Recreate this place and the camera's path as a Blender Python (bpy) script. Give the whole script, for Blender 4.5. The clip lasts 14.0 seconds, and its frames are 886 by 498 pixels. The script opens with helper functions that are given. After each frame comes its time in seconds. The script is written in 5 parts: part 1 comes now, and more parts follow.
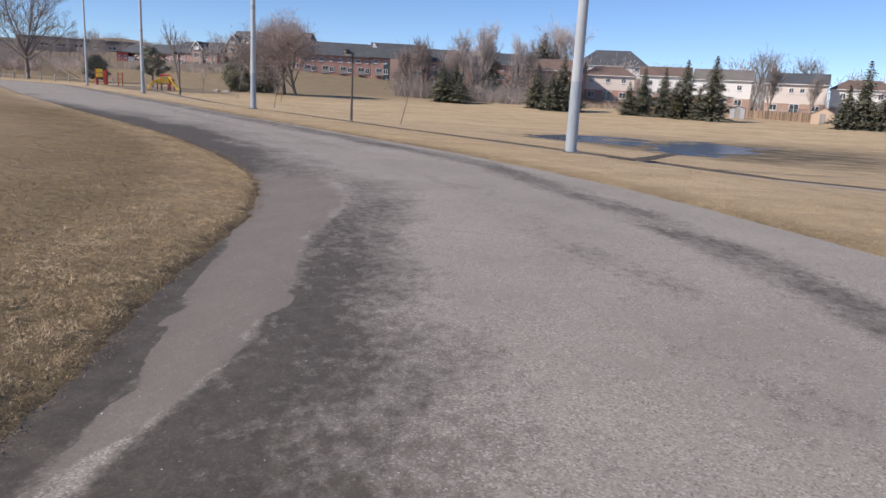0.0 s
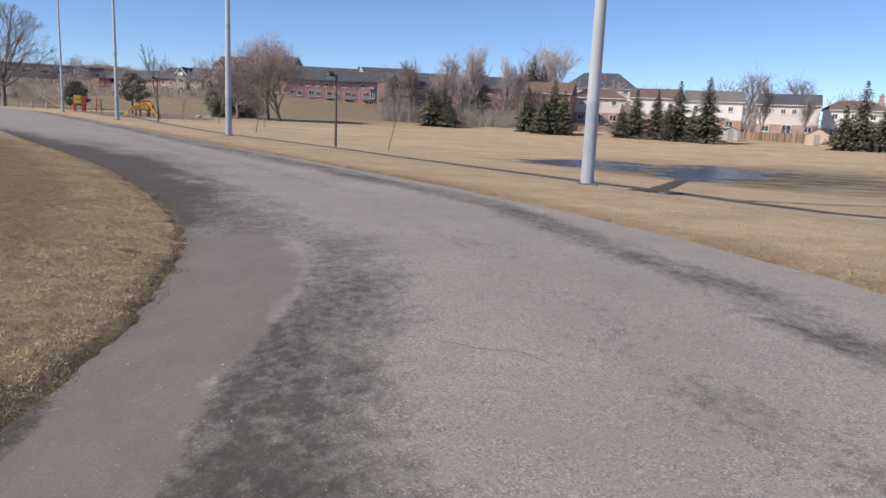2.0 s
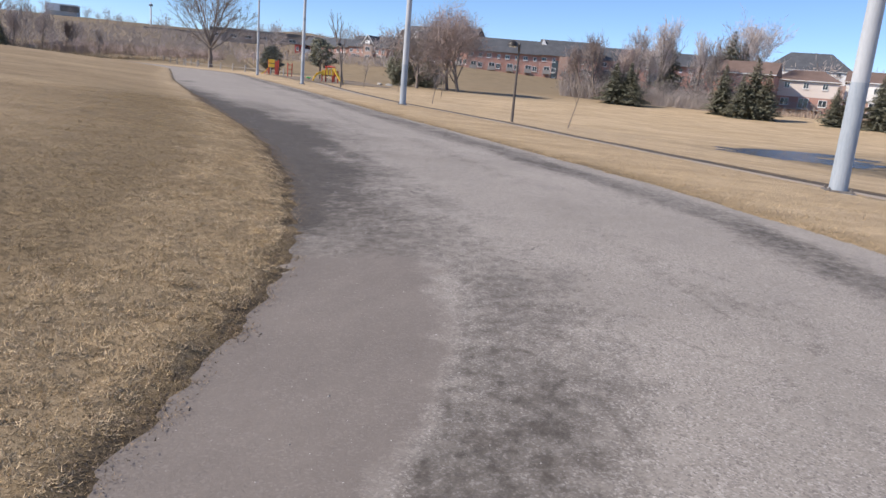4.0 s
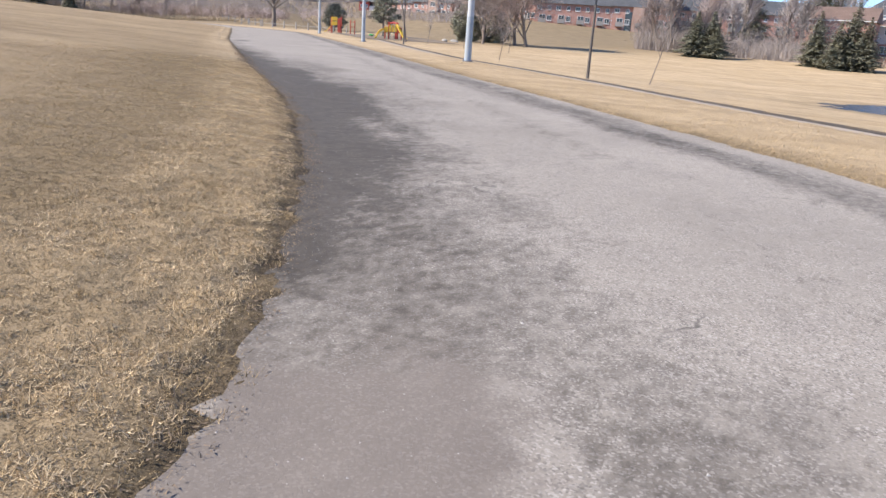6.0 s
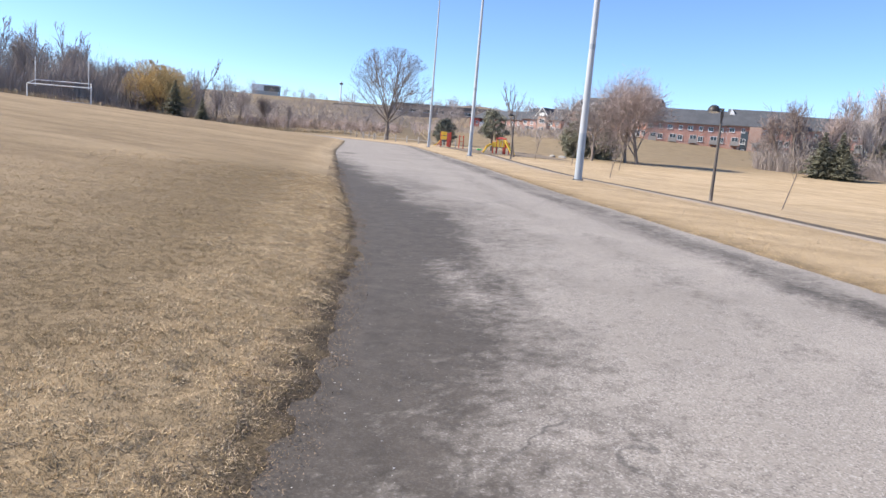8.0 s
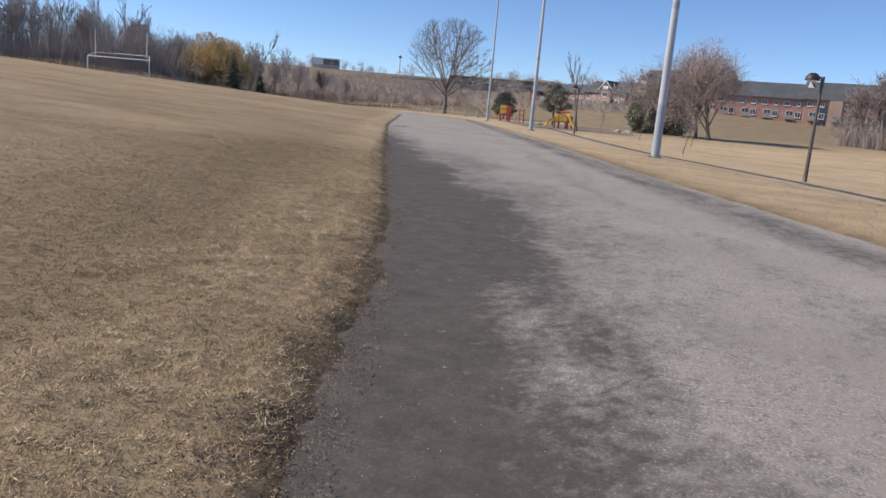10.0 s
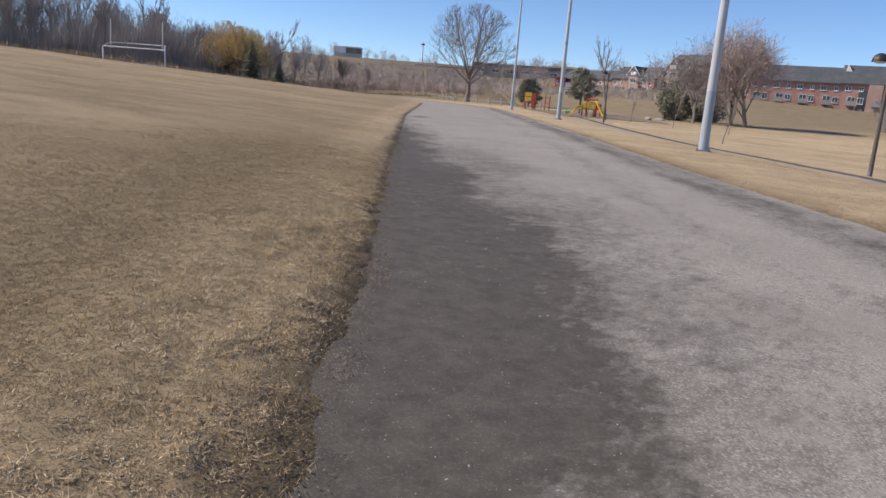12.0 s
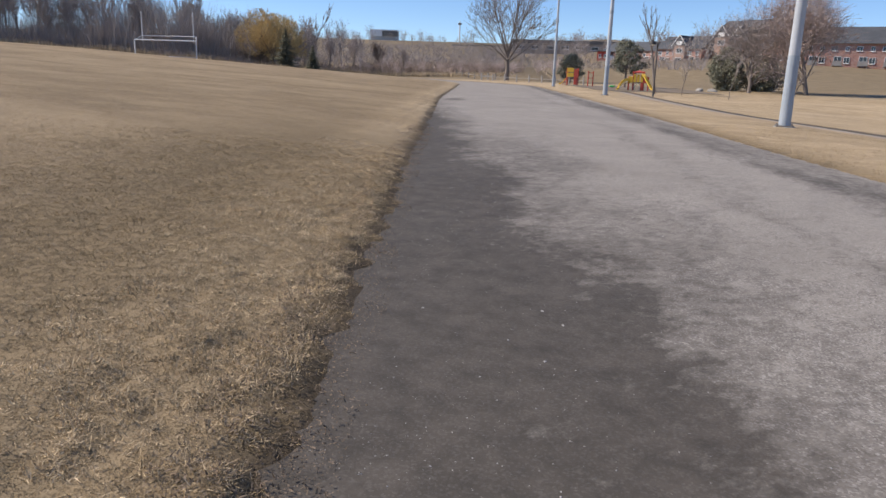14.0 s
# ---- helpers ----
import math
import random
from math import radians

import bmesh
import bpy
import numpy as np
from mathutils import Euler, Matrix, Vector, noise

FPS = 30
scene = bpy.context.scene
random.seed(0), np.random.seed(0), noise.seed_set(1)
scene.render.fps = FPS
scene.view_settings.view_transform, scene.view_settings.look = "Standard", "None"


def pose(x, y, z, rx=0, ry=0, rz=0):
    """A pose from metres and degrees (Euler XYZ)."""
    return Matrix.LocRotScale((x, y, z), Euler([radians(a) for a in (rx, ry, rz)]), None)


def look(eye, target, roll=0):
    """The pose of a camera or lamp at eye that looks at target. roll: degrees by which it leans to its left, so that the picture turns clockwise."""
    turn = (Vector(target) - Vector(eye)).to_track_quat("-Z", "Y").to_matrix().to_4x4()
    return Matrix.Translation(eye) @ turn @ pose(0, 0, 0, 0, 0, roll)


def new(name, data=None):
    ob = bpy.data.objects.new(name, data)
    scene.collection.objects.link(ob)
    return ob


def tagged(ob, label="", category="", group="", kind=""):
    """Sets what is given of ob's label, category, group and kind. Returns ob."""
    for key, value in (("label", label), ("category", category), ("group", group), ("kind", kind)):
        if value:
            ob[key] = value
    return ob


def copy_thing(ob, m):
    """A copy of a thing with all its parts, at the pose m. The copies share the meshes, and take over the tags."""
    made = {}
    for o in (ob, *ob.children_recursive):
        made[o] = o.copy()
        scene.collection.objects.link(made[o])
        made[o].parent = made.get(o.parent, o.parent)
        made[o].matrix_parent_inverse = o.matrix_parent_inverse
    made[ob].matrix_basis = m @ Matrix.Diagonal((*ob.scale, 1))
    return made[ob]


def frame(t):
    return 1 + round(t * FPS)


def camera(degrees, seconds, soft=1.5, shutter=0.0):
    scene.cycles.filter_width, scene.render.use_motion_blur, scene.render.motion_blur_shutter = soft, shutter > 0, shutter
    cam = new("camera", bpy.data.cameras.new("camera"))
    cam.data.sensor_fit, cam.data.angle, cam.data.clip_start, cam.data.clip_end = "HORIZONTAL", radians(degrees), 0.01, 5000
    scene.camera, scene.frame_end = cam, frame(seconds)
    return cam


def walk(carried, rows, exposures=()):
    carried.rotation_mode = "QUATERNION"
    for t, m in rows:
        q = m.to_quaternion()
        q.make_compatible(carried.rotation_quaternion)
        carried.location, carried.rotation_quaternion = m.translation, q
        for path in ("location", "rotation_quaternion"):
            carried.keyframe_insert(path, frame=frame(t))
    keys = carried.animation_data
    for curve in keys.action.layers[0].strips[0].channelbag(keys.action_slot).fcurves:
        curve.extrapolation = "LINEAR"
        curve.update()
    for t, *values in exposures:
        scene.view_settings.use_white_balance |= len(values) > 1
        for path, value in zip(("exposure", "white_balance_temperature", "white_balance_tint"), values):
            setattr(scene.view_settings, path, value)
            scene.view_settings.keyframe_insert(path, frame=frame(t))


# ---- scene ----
cam = camera(63.4, 14.0)
PATH = [
    (0, (1.277, -0.157, 1.548), (1.155, 1.795, 1.134), 3.0),
    (0.5, (1.103, 0.877, 1.556), (1.116, 2.847, 1.212), 2.0),
    (1, (1.022, 1.762, 1.554), (1.107, 3.737, 1.25), 3.8),
    (1.5, (0.916, 2.57, 1.539), (1.022, 4.537, 1.191), 3.0),
    (2, (0.835, 3.371, 1.547), (0.74, 5.338, 1.197), 2.5),
    (2.1, (0.812, 3.547, 1.545), (0.625, 5.501, 1.16), 3.3),
    (2.5, (0.688, 4.308, 1.513), (0.449, 6.261, 1.155), 3.8),
    (3, (0.521, 5.176, 1.493), (0.115, 7.092, 1.089), 3.2),
    (3.2, (0.445, 5.473, 1.533), (-0.035, 7.368, 1.111), 4.1),
    (5.3, (-0.543, 8.478, 1.399), (-1.135, 10.326, 0.914), 5.6),
    (5.5, (-0.639, 8.798, 1.383), (-1.315, 10.606, 0.858), 5.8),
    (6, (-0.955, 9.591, 1.407), (-1.645, 11.379, 0.837), 3.8),
    (6.5, (-1.247, 10.373, 1.401), (-2.111, 12.087, 0.84), 4.6),
    (7, (-1.635, 11.164, 1.408), (-2.512, 12.9, 0.944), 2.9),
    (7.5, (-1.944, 11.964, 1.432), (-2.931, 13.674, 1.113), 3.4),
    (7.7, (-2.088, 12.258, 1.47), (-3.065, 13.979, 1.182), 4.7),
    (9.8, (-3.692, 14.936, 1.417), (-4.796, 16.559, 1.034), 3.0),
    (10, (-3.92, 15.265, 1.357), (-5.029, 16.886, 0.981), 4.9),
    (10.5, (-4.357, 15.94, 1.373), (-5.464, 17.555, 0.965), 2.0),
    (11, (-4.793, 16.602, 1.377), (-5.966, 18.168, 0.967), 4.3),
    (11.5, (-5.262, 17.27, 1.409), (-6.413, 18.856, 1.011), 2.1),
    (12, (-5.682, 17.966, 1.429), (-6.839, 19.544, 1.016), 4.4),
    (12.5, (-6.166, 18.656, 1.438), (-7.293, 20.251, 1.007), 4.5),
    (13, (-6.609, 19.368, 1.428), (-7.771, 20.934, 0.984), 4.1),
    (13.5, (-7.117, 20.054, 1.425), (-8.292, 21.615, 0.997), 4.6),
    (14, (-7.578, 20.697, 1.431), (-8.821, 22.192, 0.961), 1.9),
]
EXPOSURES = [(0.0, -0.06, 6810, 15), (3.0, -0.03, 6830, 15), (5.5, 0.64, 6800, 14), (6.5, 0.68, 6790, 13), (7.7, 0.70, 6780, 13),
             (10.0, 0.02, 6880, 14), (14.0, 0.05, 6900, 14)]
SKY_STRENGTH, SUN_STRENGTH, WATER_LEVEL = 0.15, 4.9, -1.12
walk(cam, [(t, look(eye, target, roll)) for t, eye, target, roll in PATH], EXPOSURES)

# ---- sky and sun ----
SUN_FROM = Vector((-0.86, -0.51, 0.0)).normalized()
SUN_ELEVATION = 38.0
world = bpy.data.worlds.new("sky")
scene.world = world
world.use_nodes = True
wn, wl = world.node_tree.nodes, world.node_tree.links
wn.clear()
sky = wn.new("ShaderNodeTexSky")
sky.sky_type, sky.sun_disc = "NISHITA", False
sky.sun_elevation = radians(SUN_ELEVATION)
sky.sun_rotation = math.atan2(SUN_FROM.x, SUN_FROM.y)
sky.altitude = 3000
sky.air_density, sky.dust_density, sky.ozone_density = 1.0, 0.0, 7.0
back = wn.new("ShaderNodeBackground")
back.inputs["Strength"].default_value = SKY_STRENGTH
wout = wn.new("ShaderNodeOutputWorld")
wl.new(sky.outputs[0], back.inputs[0])
wl.new(back.outputs[0], wout.inputs[0])
sun = new("sun", bpy.data.lights.new("sun", "SUN"))
sun.data.energy, sun.data.angle, sun.data.color = SUN_STRENGTH, radians(0.55), (1.0, 0.945, 0.85)
sun.matrix_world = look((0, 0, 60), Vector((0, 0, 60)) - SUN_FROM * math.cos(radians(SUN_ELEVATION)) - Vector((0, 0, math.sin(radians(SUN_ELEVATION)))))


# ---- materials ----
def material(name):
    m = bpy.data.materials.new(name)
    m.use_nodes = True
    nodes, links = m.node_tree.nodes, m.node_tree.links
    return m, nodes, links, nodes["Principled BSDF"]


def noise_node(nodes, links, coords, scale, detail=4.0, rough=0.6, stretch=None):
    n = nodes.new("ShaderNodeTexNoise")
    n.inputs["Scale"].default_value, n.inputs["Detail"].default_value, n.inputs["Roughness"].default_value = scale, detail, rough
    if stretch:
        mp = nodes.new("ShaderNodeMapping")
        mp.inputs["Scale"].default_value = stretch[:3]
        mp.inputs["Rotation"].default_value = (0, 0, stretch[3] if len(stretch) > 3 else 0)
        links.new(coords, mp.inputs[0])
        coords = mp.outputs[0]
    links.new(coords, n.inputs["Vector"])
    return n.outputs["Fac"]


def ramp(nodes, links, fac, lo, hi, a=0.0, b=1.0):
    r = nodes.new("ShaderNodeMapRange")
    r.inputs["From Min"].default_value, r.inputs["From Max"].default_value = lo, hi
    r.inputs["To Min"].default_value, r.inputs["To Max"].default_value = a, b
    links.new(fac, r.inputs["Value"])
    return r.outputs[0]


def mix(nodes, links, fac, a, b):
    m = nodes.new("ShaderNodeMix")
    m.data_type = "RGBA"
    for v, k in ((fac, 0), (a, 6), (b, 7)):
        if hasattr(v, "is_linked"):
            links.new(v, m.inputs[k])
        elif k == 0:
            m.inputs[k].default_value = v
        else:
            m.inputs[k].default_value = (*v, 1)
    return m.outputs[2]


def times(nodes, links, a, b, op="MULTIPLY"):
    m = nodes.new("ShaderNodeMath")
    m.operation, m.use_clamp = op, True
    for k, v in enumerate((a, b)):
        if hasattr(v, "is_linked"):
            links.new(v, m.inputs[k])
        else:
            m.inputs[k].default_value = v
    return m.outputs[0]


def attribute(nodes, name):
    a = nodes.new("ShaderNodeAttribute")
    a.attribute_name = name
    return a.outputs["Fac"]


def bump(nodes, links, height, bsdf, strength=0.3, distance=0.01):
    b = nodes.new("ShaderNodeBump")
    b.inputs["Strength"].default_value, b.inputs["Distance"].default_value = strength, distance
    links.new(height, b.inputs["Height"])
    links.new(b.outputs[0], bsdf.inputs["Normal"])


def simple(name, a, b, scale=3.0, rough=0.8, metal=0.0, fine=None, relief=0.15, vary="", stretch=None, distance=0.01):
    """Two colours mixed by coarse and fine noise; vary: 'island' or 'object' adds a random shift of brightness."""
    m, n, l, p = material(name)
    co = n.new("ShaderNodeTexCoord").outputs["Object"]
    coarse = noise_node(n, l, co, scale, 4, 0.6, stretch)
    grain = noise_node(n, l, co, fine or scale * 14, 3, 0.7, stretch)
    f = times(n, l, ramp(n, l, coarse, 0.3, 0.7, 0, 0.6), ramp(n, l, grain, 0.25, 0.75, 0, 0.5), "ADD")
    c = mix(n, l, f, a, b)
    if vary:
        src = n.new("ShaderNodeNewGeometry").outputs["Random Per Island"] if vary == "island" else n.new("ShaderNodeObjectInfo").outputs["Random"]
        h = n.new("ShaderNodeHueSaturation")
        l.new(ramp(n, l, src, 0, 1, 0.5, 1.5), h.inputs["Value"])
        l.new(c, h.inputs["Color"])
        c = h.outputs[0]
    l.new(c, p.inputs["Base Color"])
    p.inputs["Roughness"].default_value, p.inputs["Metallic"].default_value = rough, metal
    l.new(ramp(n, l, grain, 0.2, 0.8, max(0.0, rough - 0.1), min(1.0, rough + 0.1)), p.inputs["Roughness"])
    if relief:
        bump(n, l, grain, p, relief, distance)
    return m


def turf_material():
    m, n, l, p = material("winter_turf")
    co = n.new("ShaderNodeTexCoord").outputs["Object"]
    big = noise_node(n, l, co, 0.14, 5, 0.65, (0.7, 1.2, 1, 0.65))
    mid = noise_node(n, l, co, 0.55, 6, 0.7, (0.75, 1.25, 1, 0.65))
    fine = noise_node(n, l, co, 14, 4, 0.75)
    hair = noise_node(n, l, co, 75, 3, 0.8)
    c = mix(n, l, ramp(n, l, big, 0.40, 0.60), (0.265, 0.193, 0.108), (0.425, 0.318, 0.190))
    verge = attribute(n, "verge")
    c = mix(n, l, verge, c, mix(n, l, ramp(n, l, big, 0.36, 0.64), (0.55, 0.41, 0.245), (0.69, 0.53, 0.34)))
    c = mix(n, l, ramp(n, l, mid, 0.42, 0.68, 0, 0.45), c, (0.135, 0.100, 0.056))
    c = mix(n, l, ramp(n, l, fine, 0.35, 0.7, 0, 0.55), c, (0.43, 0.325, 0.215))
    c = mix(n, l, ramp(n, l, hair, 0.50, 0.70, 0, 0.62), c, (0.060, 0.042, 0.024))
    clump = noise_node(n, l, co, 5.0, 5, 0.7)
    c = mix(n, l, ramp(n, l, clump, 0.52, 0.74, 0, 0.25), c, (0.085, 0.062, 0.034))
    c = mix(n, l, ramp(n, l, noise_node(n, l, co, 0.9, 5, 0.65), 0.52, 0.74, 0, 0.5), c, (0.42, 0.312, 0.185))
    knit = noise_node(n, l, co, 120, 4, 0.8)
    straw = mix(n, l, ramp(n, l, knit, 0.40, 0.62), (0.066, 0.047, 0.026), (0.325, 0.240, 0.136))
    straw = mix(n, l, ramp(n, l, fine, 0.35, 0.68, 0, 0.55), straw, mix(n, l, ramp(n, l, hair, 0.4, 0.6), (0.112, 0.080, 0.043), (0.360, 0.268, 0.156)))
    straw = mix(n, l, times(n, l, verge, ramp(n, l, knit, 0.36, 0.60, 0.1, 0.85)), straw, (0.50, 0.375, 0.225))
    c = mix(n, l, attribute(n, "thatch"), c, straw)
    rough_land = attribute(n, "scrub")
    c = mix(n, l, rough_land, c, mix(n, l, ramp(n, l, mid, 0.3, 0.7), (0.190, 0.145, 0.088), (0.310, 0.240, 0.152)))
    # dark soil at the turf rim, with the rim's shade put into its colour
    soil = times(n, l, attribute(n, "soil"), ramp(n, l, fine, 0.2, 0.55, 0.55, 1.0))
    c = mix(n, l, soil, c, mix(n, l, ramp(n, l, hair, 0.4, 0.7), (0.036, 0.030, 0.025), (0.10, 0.075, 0.050)))
    wet = attribute(n, "wet")
    c = mix(n, l, times(n, l, wet, ramp(n, l, mid, 0.3, 0.6, 0.3, 1.0)), c, (0.085, 0.070, 0.042))
    l.new(c, p.inputs["Base Color"])
    l.new(ramp(n, l, wet, 0, 1, 0.95, 0.7), p.inputs["Roughness"])
    p.inputs["Specular IOR Level"].default_value = 0.2
    bump(n, l, times(n, l, fine, hair, "ADD"), p, 0.9, 0.04)
    return m


def track_material():
    m, n, l, p = material("weathered_track")
    co = n.new("ShaderNodeTexCoord").outputs["Object"]
    big = noise_node(n, l, co, 0.35, 5, 0.62)
    mid = noise_node(n, l, co, 1.9, 7, 0.72, (1.3, 0.62, 1, -0.6435))
    mid2 = noise_node(n, l, co, 4.5, 5, 0.7)
    grit = noise_node(n, l, co, 70, 4, 0.8)
    vor = n.new("ShaderNodeTexVoronoi")
    vor.inputs["Scale"].default_value = 95
    l.new(co, vor.inputs["Vector"])
    vcol = n.new("ShaderNodeSeparateColor")
    l.new(vor.outputs["Color"], vcol.inputs[0])
    mid3 = noise_node(n, l, co, 9, 6, 0.72, (1.2, 0.8, 1, -0.6435))
    c = mix(n, l, ramp(n, l, big, 0.35, 0.65), (0.280, 0.251, 0.218), (0.355, 0.319, 0.277))
    c = mix(n, l, ramp(n, l, mid, 0.50, 0.72, 0, 0.35), c, (0.205, 0.185, 0.172))
    c = mix(n, l, ramp(n, l, mid3, 0.54, 0.74, 0, 0.42), c, (0.190, 0.166, 0.146))
    c = mix(n, l, ramp(n, l, mid2, 0.52, 0.75, 0, 0.4), c, (0.40, 0.352, 0.312))
    silt = attribute(n, "silt")
    silt_edge = ramp(n, l, times(n, l, silt, ramp(n, l, mid2, 0.3, 0.7, -0.12, 0.12), "ADD"), 0.36, 0.64)
    bare = times(n, l, ramp(n, l, times(n, l, mid2, big, "ADD"), 0.86, 1.12, 0.30, 1.0), ramp(n, l, silt_edge, 0, 1, 1, 0.2))
    c = mix(n, l, silt_edge, c, mix(n, l, ramp(n, l, mid, 0.3, 0.7), (0.182, 0.157, 0.137), (0.226, 0.196, 0.170)))
    damp = attribute(n, "damp")
    d = times_free(n, l, damp, ramp(n, l, mid, 0.30, 0.70, -0.20, 0.12))
    d = times_free(n, l, d, ramp(n, l, mid2, 0.3, 0.7, -0.26, 0.20))
    d = times_free(n, l, d, ramp(n, l, mid3, 0.3, 0.7, -0.30, 0.26))
    d = ramp(n, l, d, 0.12, 0.95, 0, 0.93)
    d = times(n, l, d, ramp(n, l, silt_edge, 0.55, 1, 1.0, 0.12))
    c = mix(n, l, d, c, mix(n, l, ramp(n, l, mid2, 0.35, 0.65), (0.046, 0.039, 0.031), (0.088, 0.074, 0.060)))
    bare = times(n, l, bare, ramp(n, l, d, 0.25, 0.85, 1.0, 0.12))
    c = mix(n, l, times(n, l, ramp(n, l, vcol.outputs[0], 0.60, 1.0, 0, 0.85), bare), c, (0.56, 0.52, 0.48))
    c = mix(n, l, times(n, l, ramp(n, l, vcol.outputs[1], 0.55, 1.0, 0, 0.80), bare), c, (0.080, 0.073, 0.068))
    wander = n.new("ShaderNodeTexNoise")
    wander.inputs["Scale"].default_value, wander.inputs["Detail"].default_value = 1.3, 5
    l.new(co, wander.inputs["Vector"])
    bent = n.new("ShaderNodeVectorMath")
    bent.operation = "MULTIPLY_ADD"
    bent.inputs[1].default_value = (0.9, 0.9, 0.0)
    l.new(wander.outputs["Color"], bent.inputs[0])
    l.new(co, bent.inputs[2])
    cells = n.new("ShaderNodeTexVoronoi")
    cells.feature = "DISTANCE_TO_EDGE"
    cells.inputs["Scale"].default_value = 0.33
    l.new(bent.outputs[0], cells.inputs["Vector"])
    crack = times(n, l, ramp(n, l, cells.outputs["Distance"], 0.0012, 0.0045, 1, 0), ramp(n, l, big, 0.52, 0.62, 0, 0.6))
    crack = times(n, l, crack, ramp(n, l, silt_edge, 0, 0.4, 1, 0))
    c = mix(n, l, crack, c, (0.050, 0.046, 0.045))
    l.new(c, p.inputs["Base Color"])
    l.new(ramp(n, l, d, 0, 1, 0.93, 0.78), p.inputs["Roughness"])
    p.inputs["Specular IOR Level"].default_value = 0.3
    bump(n, l, times(n, l, grit, vcol.outputs[2], "ADD"), p, 0.5, 0.008)
    return m


def brick_material(name, a, b, mortar):
    m, n, l, p = material(name)
    co = n.new("ShaderNodeTexCoord").outputs["Object"]
    sep, comb = n.new("ShaderNodeSeparateXYZ"), n.new("ShaderNodeCombineXYZ")
    l.new(co, sep.inputs[0])
    l.new(times_free(n, l, sep.outputs[0], sep.outputs[1]), comb.inputs[0])
    l.new(sep.outputs[2], comb.inputs[1])
    br = n.new("ShaderNodeTexBrick")
    br.inputs["Scale"].default_value = 1.0
    br.inputs["Brick Width"].default_value, br.inputs["Row Height"].default_value, br.inputs["Mortar Size"].default_value = 0.22, 0.075, 0.008
    br.inputs["Color1"].default_value, br.inputs["Color2"].default_value, br.inputs["Mortar"].default_value = (*a, 1), (*b, 1), (*mortar, 1)
    l.new(comb.outputs[0], br.inputs["Vector"])
    stain = noise_node(n, l, co, 0.5, 4, 0.6)
    h = n.new("ShaderNodeHueSaturation")
    l.new(br.outputs[0], h.inputs["Color"])
    l.new(ramp(n, l, stain, 0.3, 0.7, 0.82, 1.15), h.inputs["Value"])
    l.new(h.outputs[0], p.inputs["Base Color"])
    p.inputs["Roughness"].default_value = 0.9
    bump(n, l, br.outputs["Fac"], p, 0.3, -0.006)
    return m


def times_free(n, l, a, b):
    m = n.new("ShaderNodeMath")
    m.operation = "ADD"
    l.new(a, m.inputs[0])
    l.new(b, m.inputs[1])
    return m.outputs[0]


def shingle_material(name, a, b):
    m, n, l, p = material(name)
    co = n.new("ShaderNodeTexCoord").outputs["Object"]
    rows = n.new("ShaderNodeTexWave")
    rows.bands_direction = "Z"
    rows.inputs["Scale"].default_value, rows.inputs["Distortion"].default_value = 3.2, 0.4
    l.new(co, rows.inputs["Vector"])
    tabs = noise_node(n, l, co, 5, 3, 0.7)
    wear = noise_node(n, l, co, 0.4, 3, 0.6)
    c = mix(n, l, ramp(n, l, tabs, 0.3, 0.7), a, b)
    c = mix(n, l, ramp(n, l, wear, 0.4, 0.7, 0, 0.35), c, tuple(v * 1.5 for v in b))
    l.new(c, p.inputs["Base Color"])
    p.inputs["Roughness"].default_value = 0.9
    bump(n, l, rows.outputs["Fac"], p, 0.25, 0.02)
    return m


def glass_material():
    m, n, l, p = material("window_glass")
    p.inputs["Base Color"].default_value = (0.035, 0.042, 0.05, 1)
    p.inputs["Roughness"].default_value = 0.08
    p.inputs["Specular IOR Level"].default_value = 0.7
    return m


def water_material():
    m, n, l, p = material("meltwater")
    co = n.new("ShaderNodeTexCoord").outputs["Object"]
    rip = noise_node(n, l, co, 3.0, 3, 0.6)
    p.inputs["Base Color"].default_value = (0.030, 0.034, 0.036, 1)
    p.inputs["Roughness"].default_value = 0.16
    p.inputs["IOR"].default_value = 1.333
    bump(n, l, rip, p, 0.9, 0.12)
    return m


TURF, TRACK, WATER, GLASS = turf_material(), track_material(), water_material(), glass_material()
BLADE = simple("dry_grass_blade", (0.245, 0.170, 0.083), (0.55, 0.412, 0.235), 0.7, 0.85, 0, 30, 0, "island")
BLADE_PALE = simple("bleached_grass_blade", (0.41, 0.305, 0.180), (0.75, 0.590, 0.385), 0.7, 0.85, 0, 30, 0, "island")
LITTER = simple("dead_leaf_litter", (0.115, 0.084, 0.060), (0.30, 0.220, 0.150), 4, 0.9, 0, 40, 0, "island")
PEBBLE = simple("limestone_chip", (0.24, 0.225, 0.21), (0.48, 0.455, 0.43), 5, 0.9, 0, 60, 0.1, "island")
PATH_ASPHALT = simple("grey_path_asphalt", (0.315, 0.262, 0.205), (0.410, 0.340, 0.270), 0.8, 0.92, 0, 30, 0.3)
# very dark brown; carries the painted shade along the path edge
PATH_EDGE = simple("dark_path_edge", (0.045, 0.036, 0.028), (0.105, 0.080, 0.055), 1.5, 0.85, 0, 20, 0.4)
GALV = simple("galvanised_pole_steel", (0.34, 0.365, 0.39), (0.52, 0.55, 0.58), 0.7, 0.75, 0.0, 9, 0.05, "", (3, 3, 0.5))
GALV_LOW = simple("grey_coated_pole_base", (0.25, 0.295, 0.34), (0.40, 0.445, 0.49), 1.1, 0.75, 0.0, 9, 0.05, "", (3, 3, 0.6))
RUST = simple("weathered_base_steel", (0.13, 0.115, 0.10), (0.26, 0.24, 0.22), 5, 0.75, 0.4, 30, 0.2)
